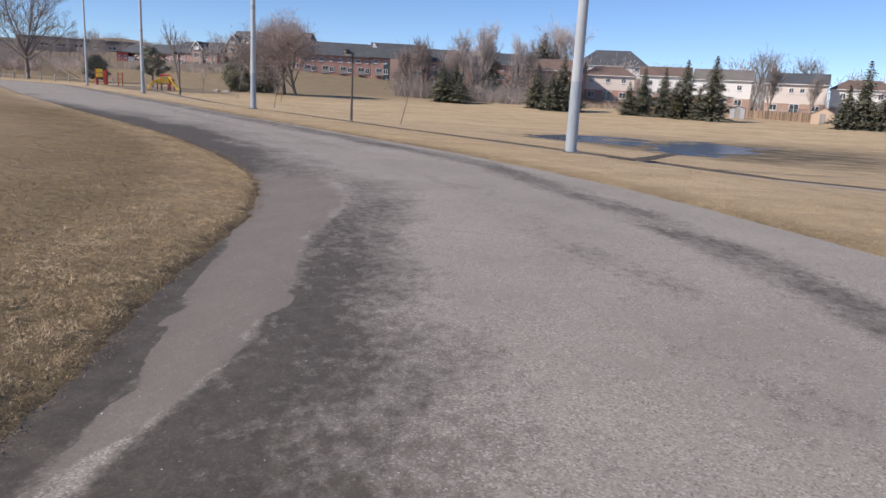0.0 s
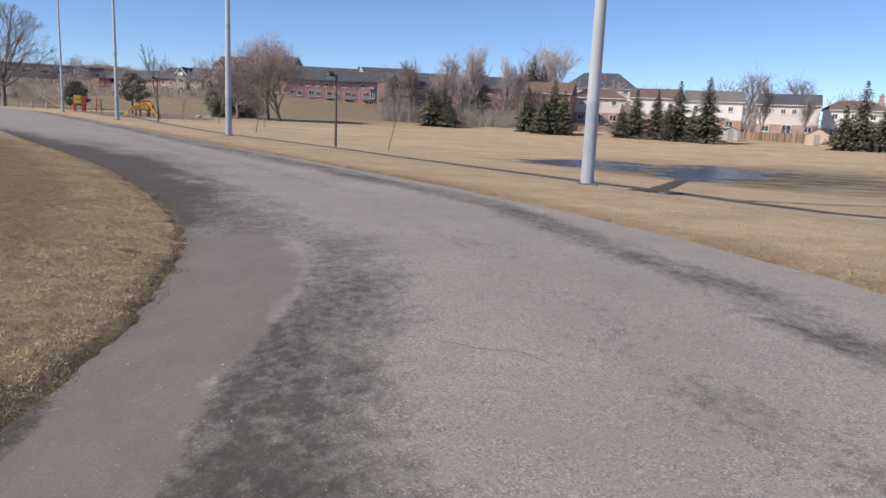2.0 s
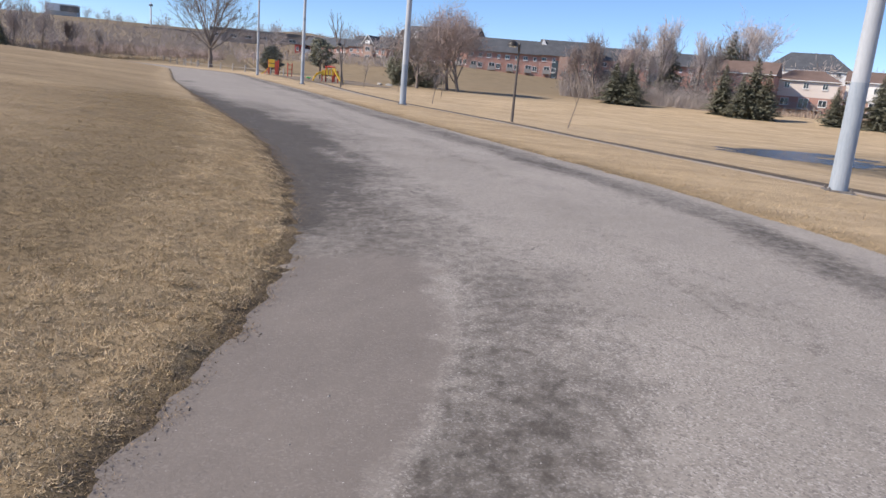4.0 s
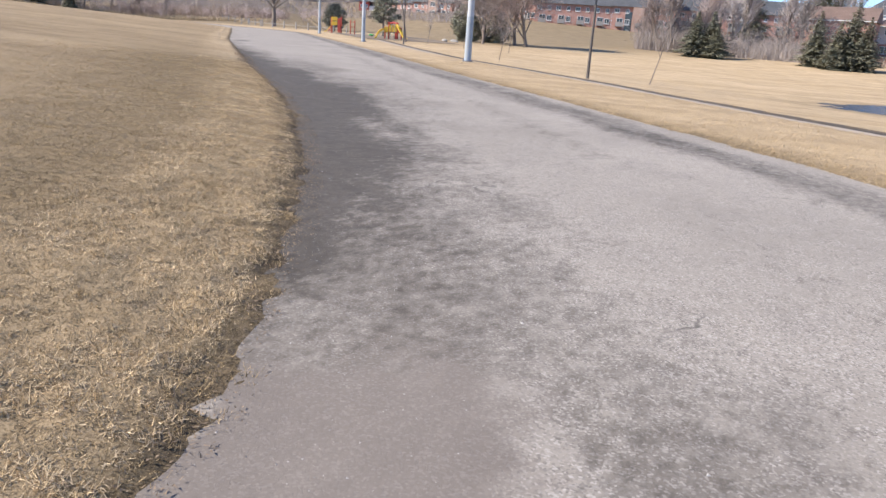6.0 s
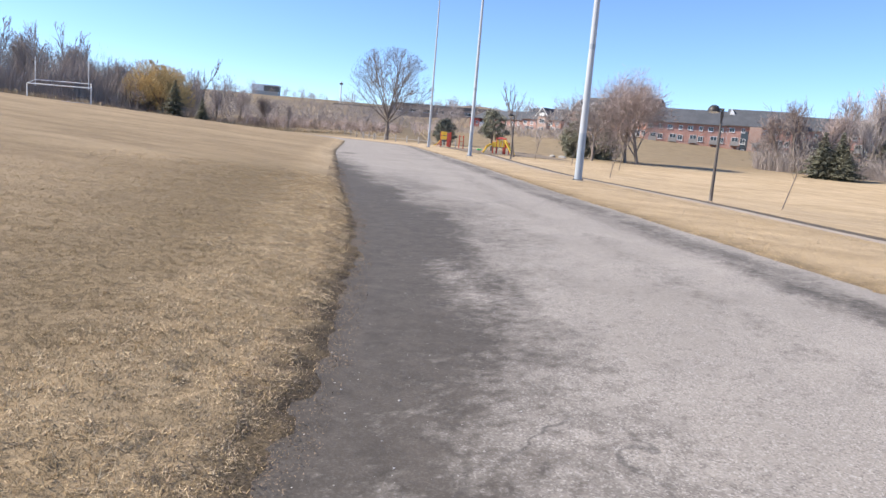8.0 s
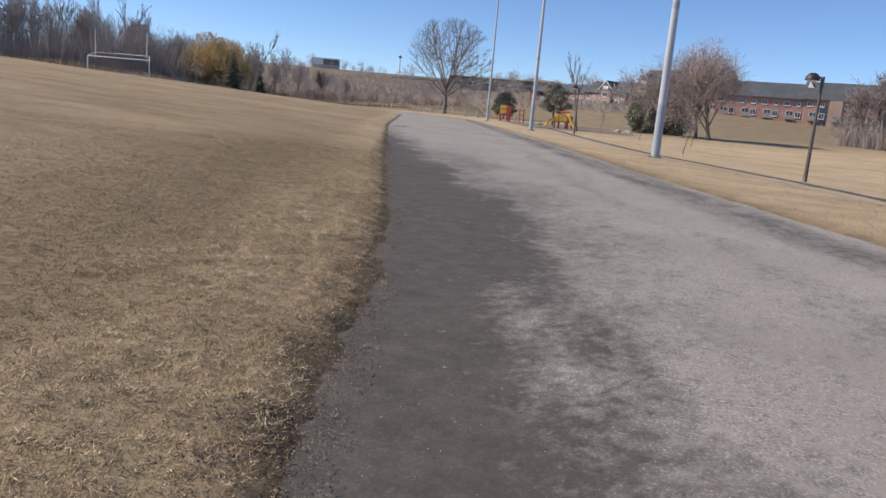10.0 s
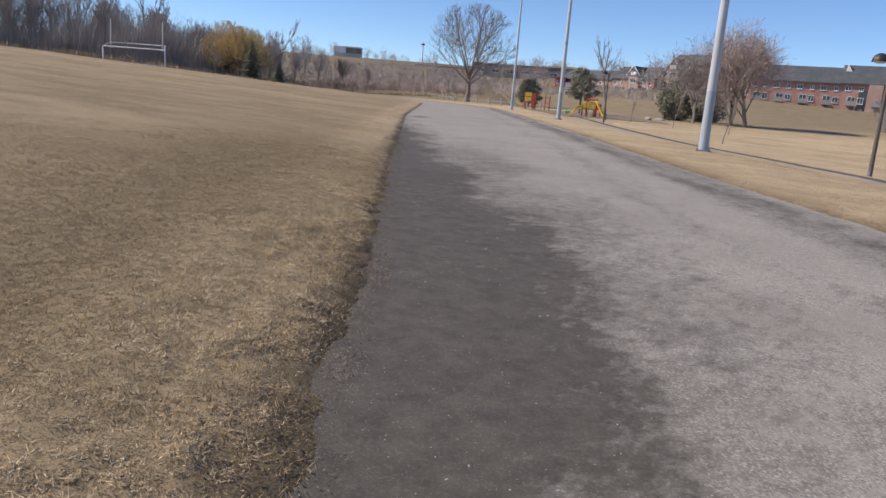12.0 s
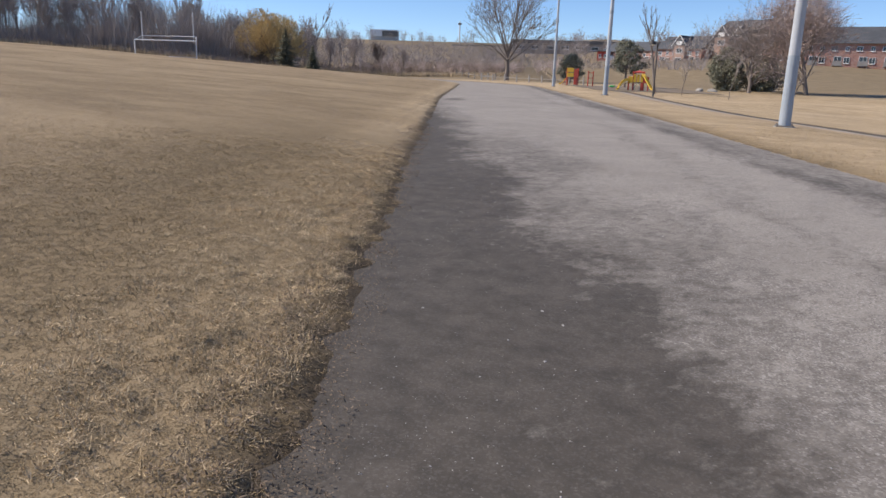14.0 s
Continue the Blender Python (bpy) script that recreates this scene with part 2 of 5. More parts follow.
CONCRETE = simple("old_concrete", (0.30, 0.285, 0.26), (0.44, 0.42, 0.39), 2, 0.92, 0, 25, 0.3)
LAMP_PAINT = simple("dark_bronze_lamp_paint", (0.072, 0.060, 0.052), (0.118, 0.100, 0.086), 3, 0.55, 0.0, 30, 0.05)
LAMP_HOOD = simple("near_black_lamp_hood", (0.026, 0.024, 0.023), (0.045, 0.041, 0.038), 3, 0.5, 0.1, 30, 0.05)
LENS = simple("milky_lamp_lens", (0.55, 0.56, 0.57), (0.66, 0.67, 0.68), 4, 0.3)
BARK = simple("grey_brown_bark", (0.135, 0.110, 0.092), (0.26, 0.215, 0.180), 2.5, 0.95, 0, 18, 0.4, "", (1, 1, 0.3))
# twig, brush and needle colours are lightened to stand in for distance haze
TWIG = simple("bare_twig", (0.268, 0.232, 0.216), (0.400, 0.352, 0.330), 1.0, 0.95, 0, 8, 0, "object")
TWIG_RED = simple("reddish_bare_twig", (0.325, 0.258, 0.234), (0.460, 0.375, 0.342), 1.0, 0.95, 0, 8, 0, "object")
WILLOW_TWIG = simple("golden_willow_twig", (0.50, 0.365, 0.165), (0.66, 0.505, 0.260), 1.0, 0.9, 0, 8, 0)
BRUSH = simple("dry_brush_stem", (0.217, 0.165, 0.137), (0.448, 0.350, 0.280), 0.15, 0.95, 0, 3, 0, "island")
WOODS = simple("grey_winter_woods", (0.280, 0.240, 0.220), (0.44, 0.384, 0.352), 0.12, 0.95, 0, 2, 0)
REED = simple("tan_dead_reed", (0.32, 0.24, 0.15), (0.48, 0.38, 0.25), 0.15, 0.95, 0, 3, 0, "island")
NEEDLE = simple("spruce_needle", (0.125, 0.128, 0.090), (0.262, 0.256, 0.184), 0.8, 0.8, 0, 6, 0, "island")
NEEDLE_OLIVE = simple("bronzed_evergreen_needle", (0.072, 0.075, 0.036), (0.163, 0.150, 0.075), 0.8, 0.8, 0, 6, 0, "island")
BRICK_RED = brick_material("red_brick", (0.385, 0.180, 0.140), (0.480, 0.240, 0.190), (0.40, 0.33, 0.29))
BRICK_BUFF = brick_material("pinkish_brick", (0.40, 0.235, 0.175), (0.48, 0.300, 0.235), (0.42, 0.37, 0.33))
SIDING = simple("white_siding", (0.70, 0.69, 0.67), (0.80, 0.79, 0.77), 0.6, 0.7, 0, 12, 0.1, "", (0.2, 0.2, 5))
SIDING_PINK = simple("faded_pinkish_siding", (0.62, 0.55, 0.50), (0.72, 0.65, 0.60), 0.6, 0.7, 0, 12, 0.1, "", (0.2, 0.2, 5))
# grey shed boards; on the house side wall it stands in for shade
SIDING_GREY = simple("grey_siding_and_wall_shade", (0.36, 0.37, 0.40), (0.45, 0.46, 0.49), 0.6, 0.75, 0, 12, 0.1, "", (0.2, 0.2, 5))
TRIM = simple("white_trim_paint", (0.72, 0.72, 0.71), (0.82, 0.82, 0.81), 3, 0.5)
# charcoal lightened a little, distance haze put into the colour
ROOF_DARK = shingle_material("charcoal_shingle", (0.051, 0.056, 0.063), (0.099, 0.105, 0.116))
ROOF_BROWN = shingle_material("brown_shingle", (0.120, 0.080, 0.066), (0.185, 0.130, 0.108))
ROOF_GREY = shingle_material("weathered_grey_shingle", (0.125, 0.115, 0.105), (0.195, 0.180, 0.165))
WOOD = simple("cedar_board", (0.235, 0.160, 0.108), (0.335, 0.240, 0.170), 1.5, 0.85, 0, 20, 0.3, "object", (1, 1, 0.2))
WOOD_GREY = simple("silvered_deck_wood", (0.24, 0.225, 0.21), (0.36, 0.34, 0.32), 1.5, 0.85, 0, 20, 0.3, "", (1, 1, 0.2))
TAN_PAINT = simple("tan_shed_board", (0.50, 0.37, 0.265), (0.60, 0.465, 0.35), 1, 0.8, 0, 14, 0.2, "", (4, 4, 0.3))
PLASTIC_YELLOW = simple("yellow_play_plastic", (0.66, 0.40, 0.035), (0.76, 0.50, 0.06), 2, 0.45, 0, 20, 0)
PLASTIC_RED = simple("red_play_paint", (0.46, 0.055, 0.035), (0.56, 0.085, 0.05), 2, 0.45, 0, 20, 0)
PLASTIC_GREEN = simple("green_play_plastic", (0.04, 0.32, 0.09), (0.06, 0.42, 0.13), 2, 0.45, 0, 20, 0)
PLASTIC_CREAM = simple("cream_slide_plastic", (0.66, 0.60, 0.44), (0.75, 0.69, 0.53), 2, 0.45, 0, 20, 0)
GOAL_WHITE = simple("white_goal_paint", (0.68, 0.68, 0.67), (0.80, 0.80, 0.79), 2, 0.5, 0.0, 25, 0.05)
MULCH = simple("playground_woodchip", (0.15, 0.115, 0.080), (0.26, 0.205, 0.145), 1.2, 0.95, 0, 25, 0.5)
STONE = simple("pale_boulder", (0.300, 0.277, 0.247), (0.420, 0.398, 0.360), 2, 0.9, 0, 14, 0.4)
PANEL_GREY = simple("pale_metal_cladding", (0.42, 0.41, 0.40), (0.54, 0.53, 0.51), 0.3, 0.6, 0, 5, 0.05, "", (2, 2, 0.2))
PANEL_TAN = simple("dull_tan_cladding", (0.29, 0.235, 0.195), (0.38, 0.315, 0.265), 0.3, 0.8, 0, 5, 0.05)


# ---- building blocks ----
def mesh(name, verts, faces, mat=None, smooth=False):
    me = bpy.data.meshes.new(name)
    me.from_pydata([tuple(map(float, v)) for v in verts] if not isinstance(verts, np.ndarray) else verts.tolist(), [],
                   faces.tolist() if isinstance(faces, np.ndarray) else faces)
    if mat:
        me.materials.append(mat)
    if smooth:
        me.polygons.foreach_set("use_smooth", [True] * len(me.polygons))
    me.update()
    return me


def empty(name, m, label, category, group=""):
    e = new(name)
    e.empty_display_size = 0.3
    e.matrix_world = m
    return tagged(e, label, category, group)


def part(name, data, material_, parent, label="", m=None):
    """One mesh object (a bmesh or a mesh) under a thing or a part."""
    if isinstance(data, bmesh.types.BMesh):
        me = bpy.data.meshes.new(name)
        bmesh.ops.recalc_face_normals(data, faces=data.faces)
        data.to_mesh(me)
        data.free()
        me.materials.append(material_)
    else:
        me = data
    ob = new(name, me)
    ob.parent = parent
    if m is not None:
        ob.matrix_basis = m
    return tagged(ob, label)


def add_box(bm, x0, y0, z0, x1, y1, z1, bevel=0.0):
    r = bmesh.ops.create_cube(bm, size=1.0, matrix=Matrix.LocRotScale(((x0 + x1) / 2, (y0 + y1) / 2, (z0 + z1) / 2), None, (x1 - x0, y1 - y0, z1 - z0)))
    if bevel:
        es = list({e for v in r["verts"] for e in v.link_edges})
        bmesh.ops.bevel(bm, geom=es, offset=bevel, segments=2, affect="EDGES", profile=0.6)
    return bm


def box(x0, y0, z0, x1, y1, z1, bevel=0.0):
    return add_box(bmesh.new(), x0, y0, z0, x1, y1, z1, bevel)


def add_tube(bm, points, radii, sides=10, caps=True):
    rings = []
    for i, p in enumerate(points):
        p = Vector(p)
        a = Vector(points[max(0, i - 1)])
        b = Vector(points[min(len(points) - 1, i + 1)])
        d = (b - a).normalized()
        x = d.orthogonal().normalized() if abs(d.z) < 0.99 else Vector((1, 0, 0))
        if i and rings:
            x = (rings[-1][1] - d * rings[-1][1].dot(d)).normalized()
        y = d.cross(x)
        r = radii[i] if isinstance(radii, (list, tuple)) else radii
        rings.append(([bm.verts.new(p + (x * math.cos(2 * math.pi * k / sides) + y * math.sin(2 * math.pi * k / sides)) * r) for k in range(sides)], x))
    for (a, _), (b, _) in zip(rings, rings[1:]):
        for k in range(sides):
            f = bm.faces.new((a[k], a[(k + 1) % sides], b[(k + 1) % sides], b[k]))
            f.smooth = True
    if caps:
        bm.faces.new([bm.verts.new(v.co) for v in rings[0][0][::-1]])
        bm.faces.new([bm.verts.new(v.co) for v in rings[-1][0]])
    return bm


def tube(points, radii, sides=10):
    return add_tube(bmesh.new(), points, radii, sides)


def smoothstep(a, b, x):
    t = np.clip((np.asarray(x, float) - a) / (b - a), 0, 1)
    return t * t * (3 - 2 * t)


GRID = np.random.RandomState(5).rand(256, 256)


def value_noise(x, y):
    x, y = np.asarray(x, float), np.asarray(y, float)
    i, j = np.floor(x).astype(int), np.floor(y).astype(int)
    fx, fy = x - i, y - j
    fx, fy = fx * fx * (3 - 2 * fx), fy * fy * (3 - 2 * fy)
    g = lambda a, b: GRID[a % 256, b % 256]
    return (g(i, j) * (1 - fx) + g(i + 1, j) * fx) * (1 - fy) + (g(i, j + 1) * (1 - fx) + g(i + 1, j + 1) * fx) * fy


def fbm(x, y, octaves=4):
    total, amp, norm = 0.0, 1.0, 0.0
    for k in range(octaves):
        total = total + amp * (value_noise(np.asarray(x) * 2 ** k + 17.3 * k, np.asarray(y) * 2 ** k - 9.1 * k) - 0.5)
        norm += amp
        amp *= 0.55
    return total / norm


# ---- the lie of the land: u across the track (to the outside), s along its straight ----
def to_us(x, y):
    return 0.8 * np.asarray(x) + 0.6 * np.asarray(y), -0.6 * np.asarray(x) + 0.8 * np.asarray(y)


def to_xy(u, s):
    return 0.8 * np.asarray(u) - 0.6 * np.asarray(s), 0.6 * np.asarray(u) + 0.8 * np.asarray(s)


def far_bend(s):
    return -np.maximum(0.0, np.asarray(s, float) - 112) ** 2 / 130.0


def left_edge(s):
    s = np.asarray(s, float)
    base = np.interp(s, [-60, -30, -12, -3, 2.5, 4.9, 6.5, 7.8, 9.2, 10.7, 12.7, 16, 20, 24, 28, 33, 41, 51, 62, 75, 110],
                     [-50, -26, -9.5, -2.4, 0.95, 2.15, 3.05, 3.75, 4.3, 4.83, 5.18, 5.58, 5.74, 5.66, 5.44, 5.14, 4.82, 4.35, 3.85, 3.7, 3.2])
    return base + far_bend(s)


def right_edge(s):
    s = np.asarray(s, float)
    base = np.interp(s, [-60, -30, -12, -3, 3.1, 5, 6.9, 9.3, 12, 16, 20, 25, 36, 58], [-36, -12, 1.2, 6.6, 9.5, 10.15, 10.75, 11.35, 11.8, 12.25, 12.38, 12.38, 12.35, 12.8])
    return base + far_bend(s)


def footpath(s):
    """Centre of the narrow path beyond the poles."""
    return np.interp(np.asarray(s, float), [-80, -20, 5, 9.7, 12.8, 14.5, 18, 24, 29, 39, 47, 54, 64, 84, 140], [110, 60, 31, 25.6, 22.4, 20.6, 19.3, 19.1, 20.0, 22.1, 22.7, 21.7, 21.3, 21.4, 21.0])


def height(x, y):
    u, s = to_us(x, y)
    el, er = left_edge(s), right_edge(s)
    along = 0.0045 * np.clip(s - 20, 0, 160)
    z = along * (1 - 0.9 * smoothstep(15, 22, u) * (1 - smoothstep(70, 120, s)))
    inward = np.clip(el - u, 0, 62)
    z = z + 0.055 * inward * smoothstep(-0.2, 6.0, inward + 2.0)
    out = u - er - 4.0
    fall = 0.085 * np.clip(out, 0, 6.5) + 0.55 * np.clip((out - 6.5) / 14, 0, 1)
    z = z - fall * (1 - smoothstep(58, 110, s))
    z = z - 0.13 * np.exp(-(((u - 43.5) / 13) ** 2 + ((s - 36.2) / 12) ** 2))
    z = z + smoothstep(58, 112, u) * 1.05 * (1 - smoothstep(100, 140, s)) + 0.4 * smoothstep(112, 150, u)
    z = z + 2.6 * smoothstep(88, 190, s) * smoothstep(25, 70, u)
    z = z + 1.6 * smoothstep(150, 192, s) * smoothstep(40, 80, u)
    z = z + 0.073 * np.clip(s - 178, 0, 270) * (1 - 0.8 * smoothstep(70, 150, u)) + 0.2 * np.exp(-((s - 176) / 20) ** 2)
    z = z + 0.10 * fbm(u / 11, s / 11, 3) * smoothstep(3, 14, np.maximum(el - u, u - er))
    z = z + 0.22 * fbm(u / 5.0, s / 5.0, 3) * np.exp(-(((u - 45) / 16) ** 2 + ((s - 35) / 14) ** 2))
    return z


def ground_at(x, y):
    return float(height(x, y))


def on_ground(x, y, rz=0.0, sink=0.0):
    return pose(x, y, ground_at(x, y) - sink, 0, 0, rz)


def attach(me, name, values):
    a = me.attributes.new(name, "FLOAT", "POINT")
    a.data.foreach_set("value", np.asarray(values, dtype=np.float32).ravel())


def sheet(name, us, ss, x, y, z, mat, **attrs):
    rows, cols = x.shape
    idx = np.arange(rows * cols).reshape(rows, cols)
    faces = np.stack([idx[:-1, :-1], idx[:-1, 1:], idx[1:, 1:], idx[1:, :-1]], -1).reshape(-1, 4)
    me = mesh(name, np.stack([x, y, z], -1).reshape(-1, 3), faces, mat, True)
    for k, v in attrs.items():
        attach(me, k, v)
    return new(name, me)


def turf_rise(u, s):
    """How far the matted turf stands over the bare ground, and how far in it lies from its ragged foot."""
    d = np.maximum(left_edge(s) - u, u - right_edge(s))
    foot = d + (0.22 + 0.10 * smoothstep(9, 14, s)) * fbm(u * 3.8 + 3, s * 3.8, 4)
    rise = -0.04 + 0.095 * smoothstep(-0.28, 0.34, foot)
    rise = rise + 0.05 * fbm(u * 2.2, s * 2.2, 4) * smoothstep(0, 0.5, d) * (1 - smoothstep(20, 60, d))
    rise = rise + 0.045 * fbm(u * 8 + 5, s * 8, 3) * smoothstep(-0.15, 0.25, foot) * (1 - smoothstep(3, 8, d))
    rise = rise + 0.085 * smoothstep(0.05, 1.1, foot) * (u < 0.5 * (left_edge(s) + right_edge(s)))
    return rise, foot


# ground: one sheet to the horizon, its columns following the edges of track and footpath
row_s = np.concatenate([-np.geomspace(700, 14, 26), np.arange(-13, -3, 0.5), np.arange(-3, 1, 0.2), np.arange(1, 33, 0.1), np.arange(33, 45, 0.2), np.arange(45, 75, 0.75), np.arange(75, 180, 2.5), np.geomspace(181, 2600, 34)])
left_cols = np.concatenate([-np.geomspace(1500, 13, 34), -np.arange(12.5, 6, -0.4), -np.arange(5.8, 3, -0.2), -np.arange(2.9, 1.3, -0.1), -np.arange(1.24, -0.27, -0.055)])
S, _ = np.meshgrid(row_s, np.arange(1), indexing="ij")
edge_l, edge_r, fp = left_edge(S), right_edge(S), footpath(S)
fp_in, fp_out = np.maximum(fp - 0.65, edge_r + 2.0), np.maximum(fp + 0.65, edge_r + 3.3)
U = np.concatenate([
    edge_l + left_cols[None, :],
    edge_l + 0.34 + (edge_r - edge_l - 0.41) * np.linspace(0, 1, 6)[None, :],
    edge_r + np.array([0.0, 0.05, 0.12, 0.22, 0.4, 0.7, 1.1])[None, :],
    edge_r + 1.1 + (fp_in - edge_r - 1.1) * np.linspace(0.12, 1, 8)[None, :],
    fp_in + (fp_out - fp_in) * np.array([0.06, 0.5, 0.94, 1.0, 1.15])[None, :],
    fp_out + np.concatenate([np.arange(0.5, 6, 0.7), np.arange(6, 44, 0.6), np.geomspace(45, 1600, 34)])[None, :]], axis=1)
n_left, n_track = len(left_cols), 6
S = np.repeat(S, U.shape[1], axis=1)
X, Y = to_xy(U, S)
Z = height(X, Y)
depth_in = np.maximum(left_edge(S) - U, U - right_edge(S))
lip, foot_in = turf_rise(U, S)
Z = Z + lip
Z[:, n_left:n_left + n_track] -= 0.08
c0 = n_left + n_track + 7 + 8
Z[:, c0:c0 + 3] = Z[:, c0 + 1:c0 + 2] - 0.06
Z[:, c0 - 1] = Z[:, c0 - 1] * 0.4 + (Z[:, c0 + 1] + 0.05) * 0.6
Z[:, c0 + 3] = Z[:, c0 + 1] + 0.07
ragged = fbm(U * 3.1, S * 3.1, 4)
# rim mask: bare soil plus painted shade at the foot of the turf
soil = (1 - smoothstep(-0.08, 0.0 + np.interp(S, [13, 17], [0.15, 0.36]), foot_in + ragged * 0.45)) * np.interp(S, [0, 12, 16], [0.7, 0.75, 0.95]) * np.where(U < left_edge(S) + 1.0, 1.0, 0.6)
# the footpath's outer edge is darkened too, as part of its painted edge shade
soil[:, c0 + 3:c0 + 5] = 0.85
wet = np.exp(-(((U - 46) / 15) ** 2 + ((S - 30) / 13) ** 2)) * 1.2 * smoothstep(-0.9, -1.05, Z + 0.12 * ragged)
scrub = np.maximum(smoothstep(92, 128, S) * smoothstep(22, 40, U), smoothstep(150, 175, S))
scrub = np.maximum(scrub, smoothstep(44, 60, -U) * smoothstep(118, 135, S))
thatch = 0.85 * (1 - smoothstep(1.5, 6.0, left_edge(S) - U + 2.0 * ragged)) * (U < left_edge(S) + 1) * smoothstep(-6, 0, S) * (1 - smoothstep(30, 42, S))
strip = np.interp(S, [14, 20], [0.75, 0.65]) * smoothstep(0.05, 0.3, left_edge(S) - U) * (1 - smoothstep(0.6, 1.9, left_edge(S) - U + 0.9 * ragged)) * smoothstep(4, 8, S)
ground = sheet("ground", None, None, X, Y, Z, TURF, thatch=np.clip(thatch, 0, 1), soil=np.clip(soil, 0, 1), wet=np.clip(wet, 0, 1), scrub=np.clip(scrub, 0, 1),
               verge=np.maximum(smoothstep(0, 1, U - right_edge(S)), strip))
tagged(ground, "dormant straw-coloured winter turf of a sports park", "grass", kind="structure")

# track: weathered grey surface with silt, damp stains and cracks
ts = np.concatenate([np.arange(-14, 48, 0.12), np.arange(48, 90, 0.6), np.arange(90, 169, 1.5)])
tf = np.linspace(0, 1, 72)
TS = np.repeat(ts[:, None], len(tf), axis=1)
ragL = 0.10 * fbm(ts * 1.7, ts * 0 + 3.3, 4) + 0.05 * fbm(ts * 7, ts * 0 + 1.3, 3)
ragR = 0.16 * fbm(ts * 1.1, ts * 0 + 8.3, 4)
TL, TR = left_edge(ts) + ragL - 0.34, right_edge(ts) + ragR + 0.06
TU = TL[:, None] + (TR - TL)[:, None] * tf[None, :]
TX, TY = to_xy(TU, TS)
e = TU - left_edge(TS)
TZ = height(TX, TY) + 0.012 * fbm(TU * 0.9, TS * 0.9, 3) + 0.004 * fbm(TU * 6, TS * 6, 2) + 0.02 * smoothstep(0, 1.2, e)
wob = fbm(TU * 0.9, TS * 0.9, 4)
wob2 = fbm(TU * 2.6 + 40, TS * 2.6, 4)
wobs = fbm(TU * 1.5 + 17, TS * 0.42, 4)
silt_lo = np.interp(TS, [0, 2.1, 3.0, 4.5, 6.2, 8, 13], [0.30, 0.28, 0.36, 0.22, 0.10, -0.2, 0.0])
silt_hi = np.interp(TS, [0, 2.1, 3.0, 4.5, 6.2, 8, 9.2, 10.5, 12.2, 13.2], [0.45, 0.60, 0.85, 1.1, 1.0, 1.3, 1.45, 1.4, 1.2, 0.9])
soft_edge = np.interp(TS, [0, 4, 6, 8, 13], [0.05, 0.10, 0.25, 0.5, 0.6])
silt = smoothstep(-0.06, 0.06, e - silt_lo + 0.2 * wob2) * smoothstep(-1, 1, (silt_hi - e + 0.5 * wob + 0.3 * wob2) / soft_edge) * smoothstep(13.2, 10.4, TS + 1.2 * wob + 0.5 * wob2)
silt = silt * np.interp(TS, [0, 7, 11, 13], [1.0, 1.0, 0.72, 0.62])
damp = (1 - smoothstep(-0.1, 0.25, e - silt_lo)) * smoothstep(7.5, 5.5, TS) * 1.4
beside = e - silt_hi
damp = np.maximum(damp, smoothstep(-0.1, 0.05, beside) * (1 - smoothstep(0.3, 1.7, beside / np.interp(TS, [0, 2.5, 5], [1.7, 1.45, 1.0]) + 0.7 * wob)) * np.interp(TS, [0, 4, 6.5, 10, 12], [1.2, 1.08, 0.9, 0.6, 0.4]) * smoothstep(13.4, 12.6, TS))
reach = np.interp(TS, [10.5, 14, 16, 18, 20, 23, 26, 30, 34, 39, 46, 60], [1.3, 1.2, 1.1, 1.05, 1.05, 1.45, 1.5, 1.25, 0.95, 0.7, 0.4, 0.2])
strength = np.interp(TS, [10, 12, 14, 17, 20, 24, 40, 60], [0.45, 0.7, 1.05, 1.25, 1.4, 1.4, 1.25, 0.4])
damp = np.maximum(damp, (1 - smoothstep(-0.7, 1.5, e - reach + 1.3 * wobs + 0.7 * wob2)) * strength * smoothstep(10.0, 11.4, TS + 0.8 * wob))
damp = np.maximum(damp, 0.9 * np.exp(-(((TS - 61 + 0.6 * wob) / 2.2) ** 2 + ((e - 0.8) / 0.8) ** 2)))
broad = smoothstep(13.5, 16.5, TS) * smoothstep(46, 34, TS) * np.interp(TS, [16, 19.5, 22.5, 34], [0.75, 1.05, 2.2, 2.2]) * (1 - smoothstep(1.8, 4.4, e + 1.8 * wobs))
damp = np.maximum(damp, 0.30 * broad)
streak = np.interp(TS, [-8, 0, 1.7, 3, 4.5, 6.3, 8.6, 13.4, 20, 30, 54, 120], [2, 5.9, 6.8, 7.6, 8.2, 9.0, 9.7, 11.2, 11.5, 11.6, 12.0, 12.2]) + far_bend(TS)
band = np.abs(TU - streak + 0.5 * wobs) / np.interp(TS, [0, 12, 25], [1.0, 1.1, 1.5])
damp = np.maximum(damp, (1 - smoothstep(0.12, 0.75, band)) * np.clip(0.72 + 0.9 * fbm(TU * 2.5 + 9, TS * 0.5, 4), 0.25, 0.95))
inner = np.abs(TU - streak + 1.9 + 0.8 * wob)
damp = np.maximum(damp, (1 - smoothstep(0.1, 0.8, inner)) * np.clip(0.26 + 1.0 * fbm(TU * 1.6 + 3, TS * 0.3, 4), 0, 0.42))
# track side of the rim: damp soil plus painted shade of the turf edge
damp = np.maximum(damp, (1 - smoothstep(0.05, 0.55, e + 0.5 * wob + 0.4 * wob2)) * 1.35 * smoothstep(10.5, 13.0, TS) * smoothstep(60, 40, TS))
track = sheet("track", None, None, TX, TY, TZ, TRACK, silt=silt, damp=np.clip(damp, 0, 1.4))
tagged(track, "weathered grey running track surface with damp stains and silt", "track", kind="structure")

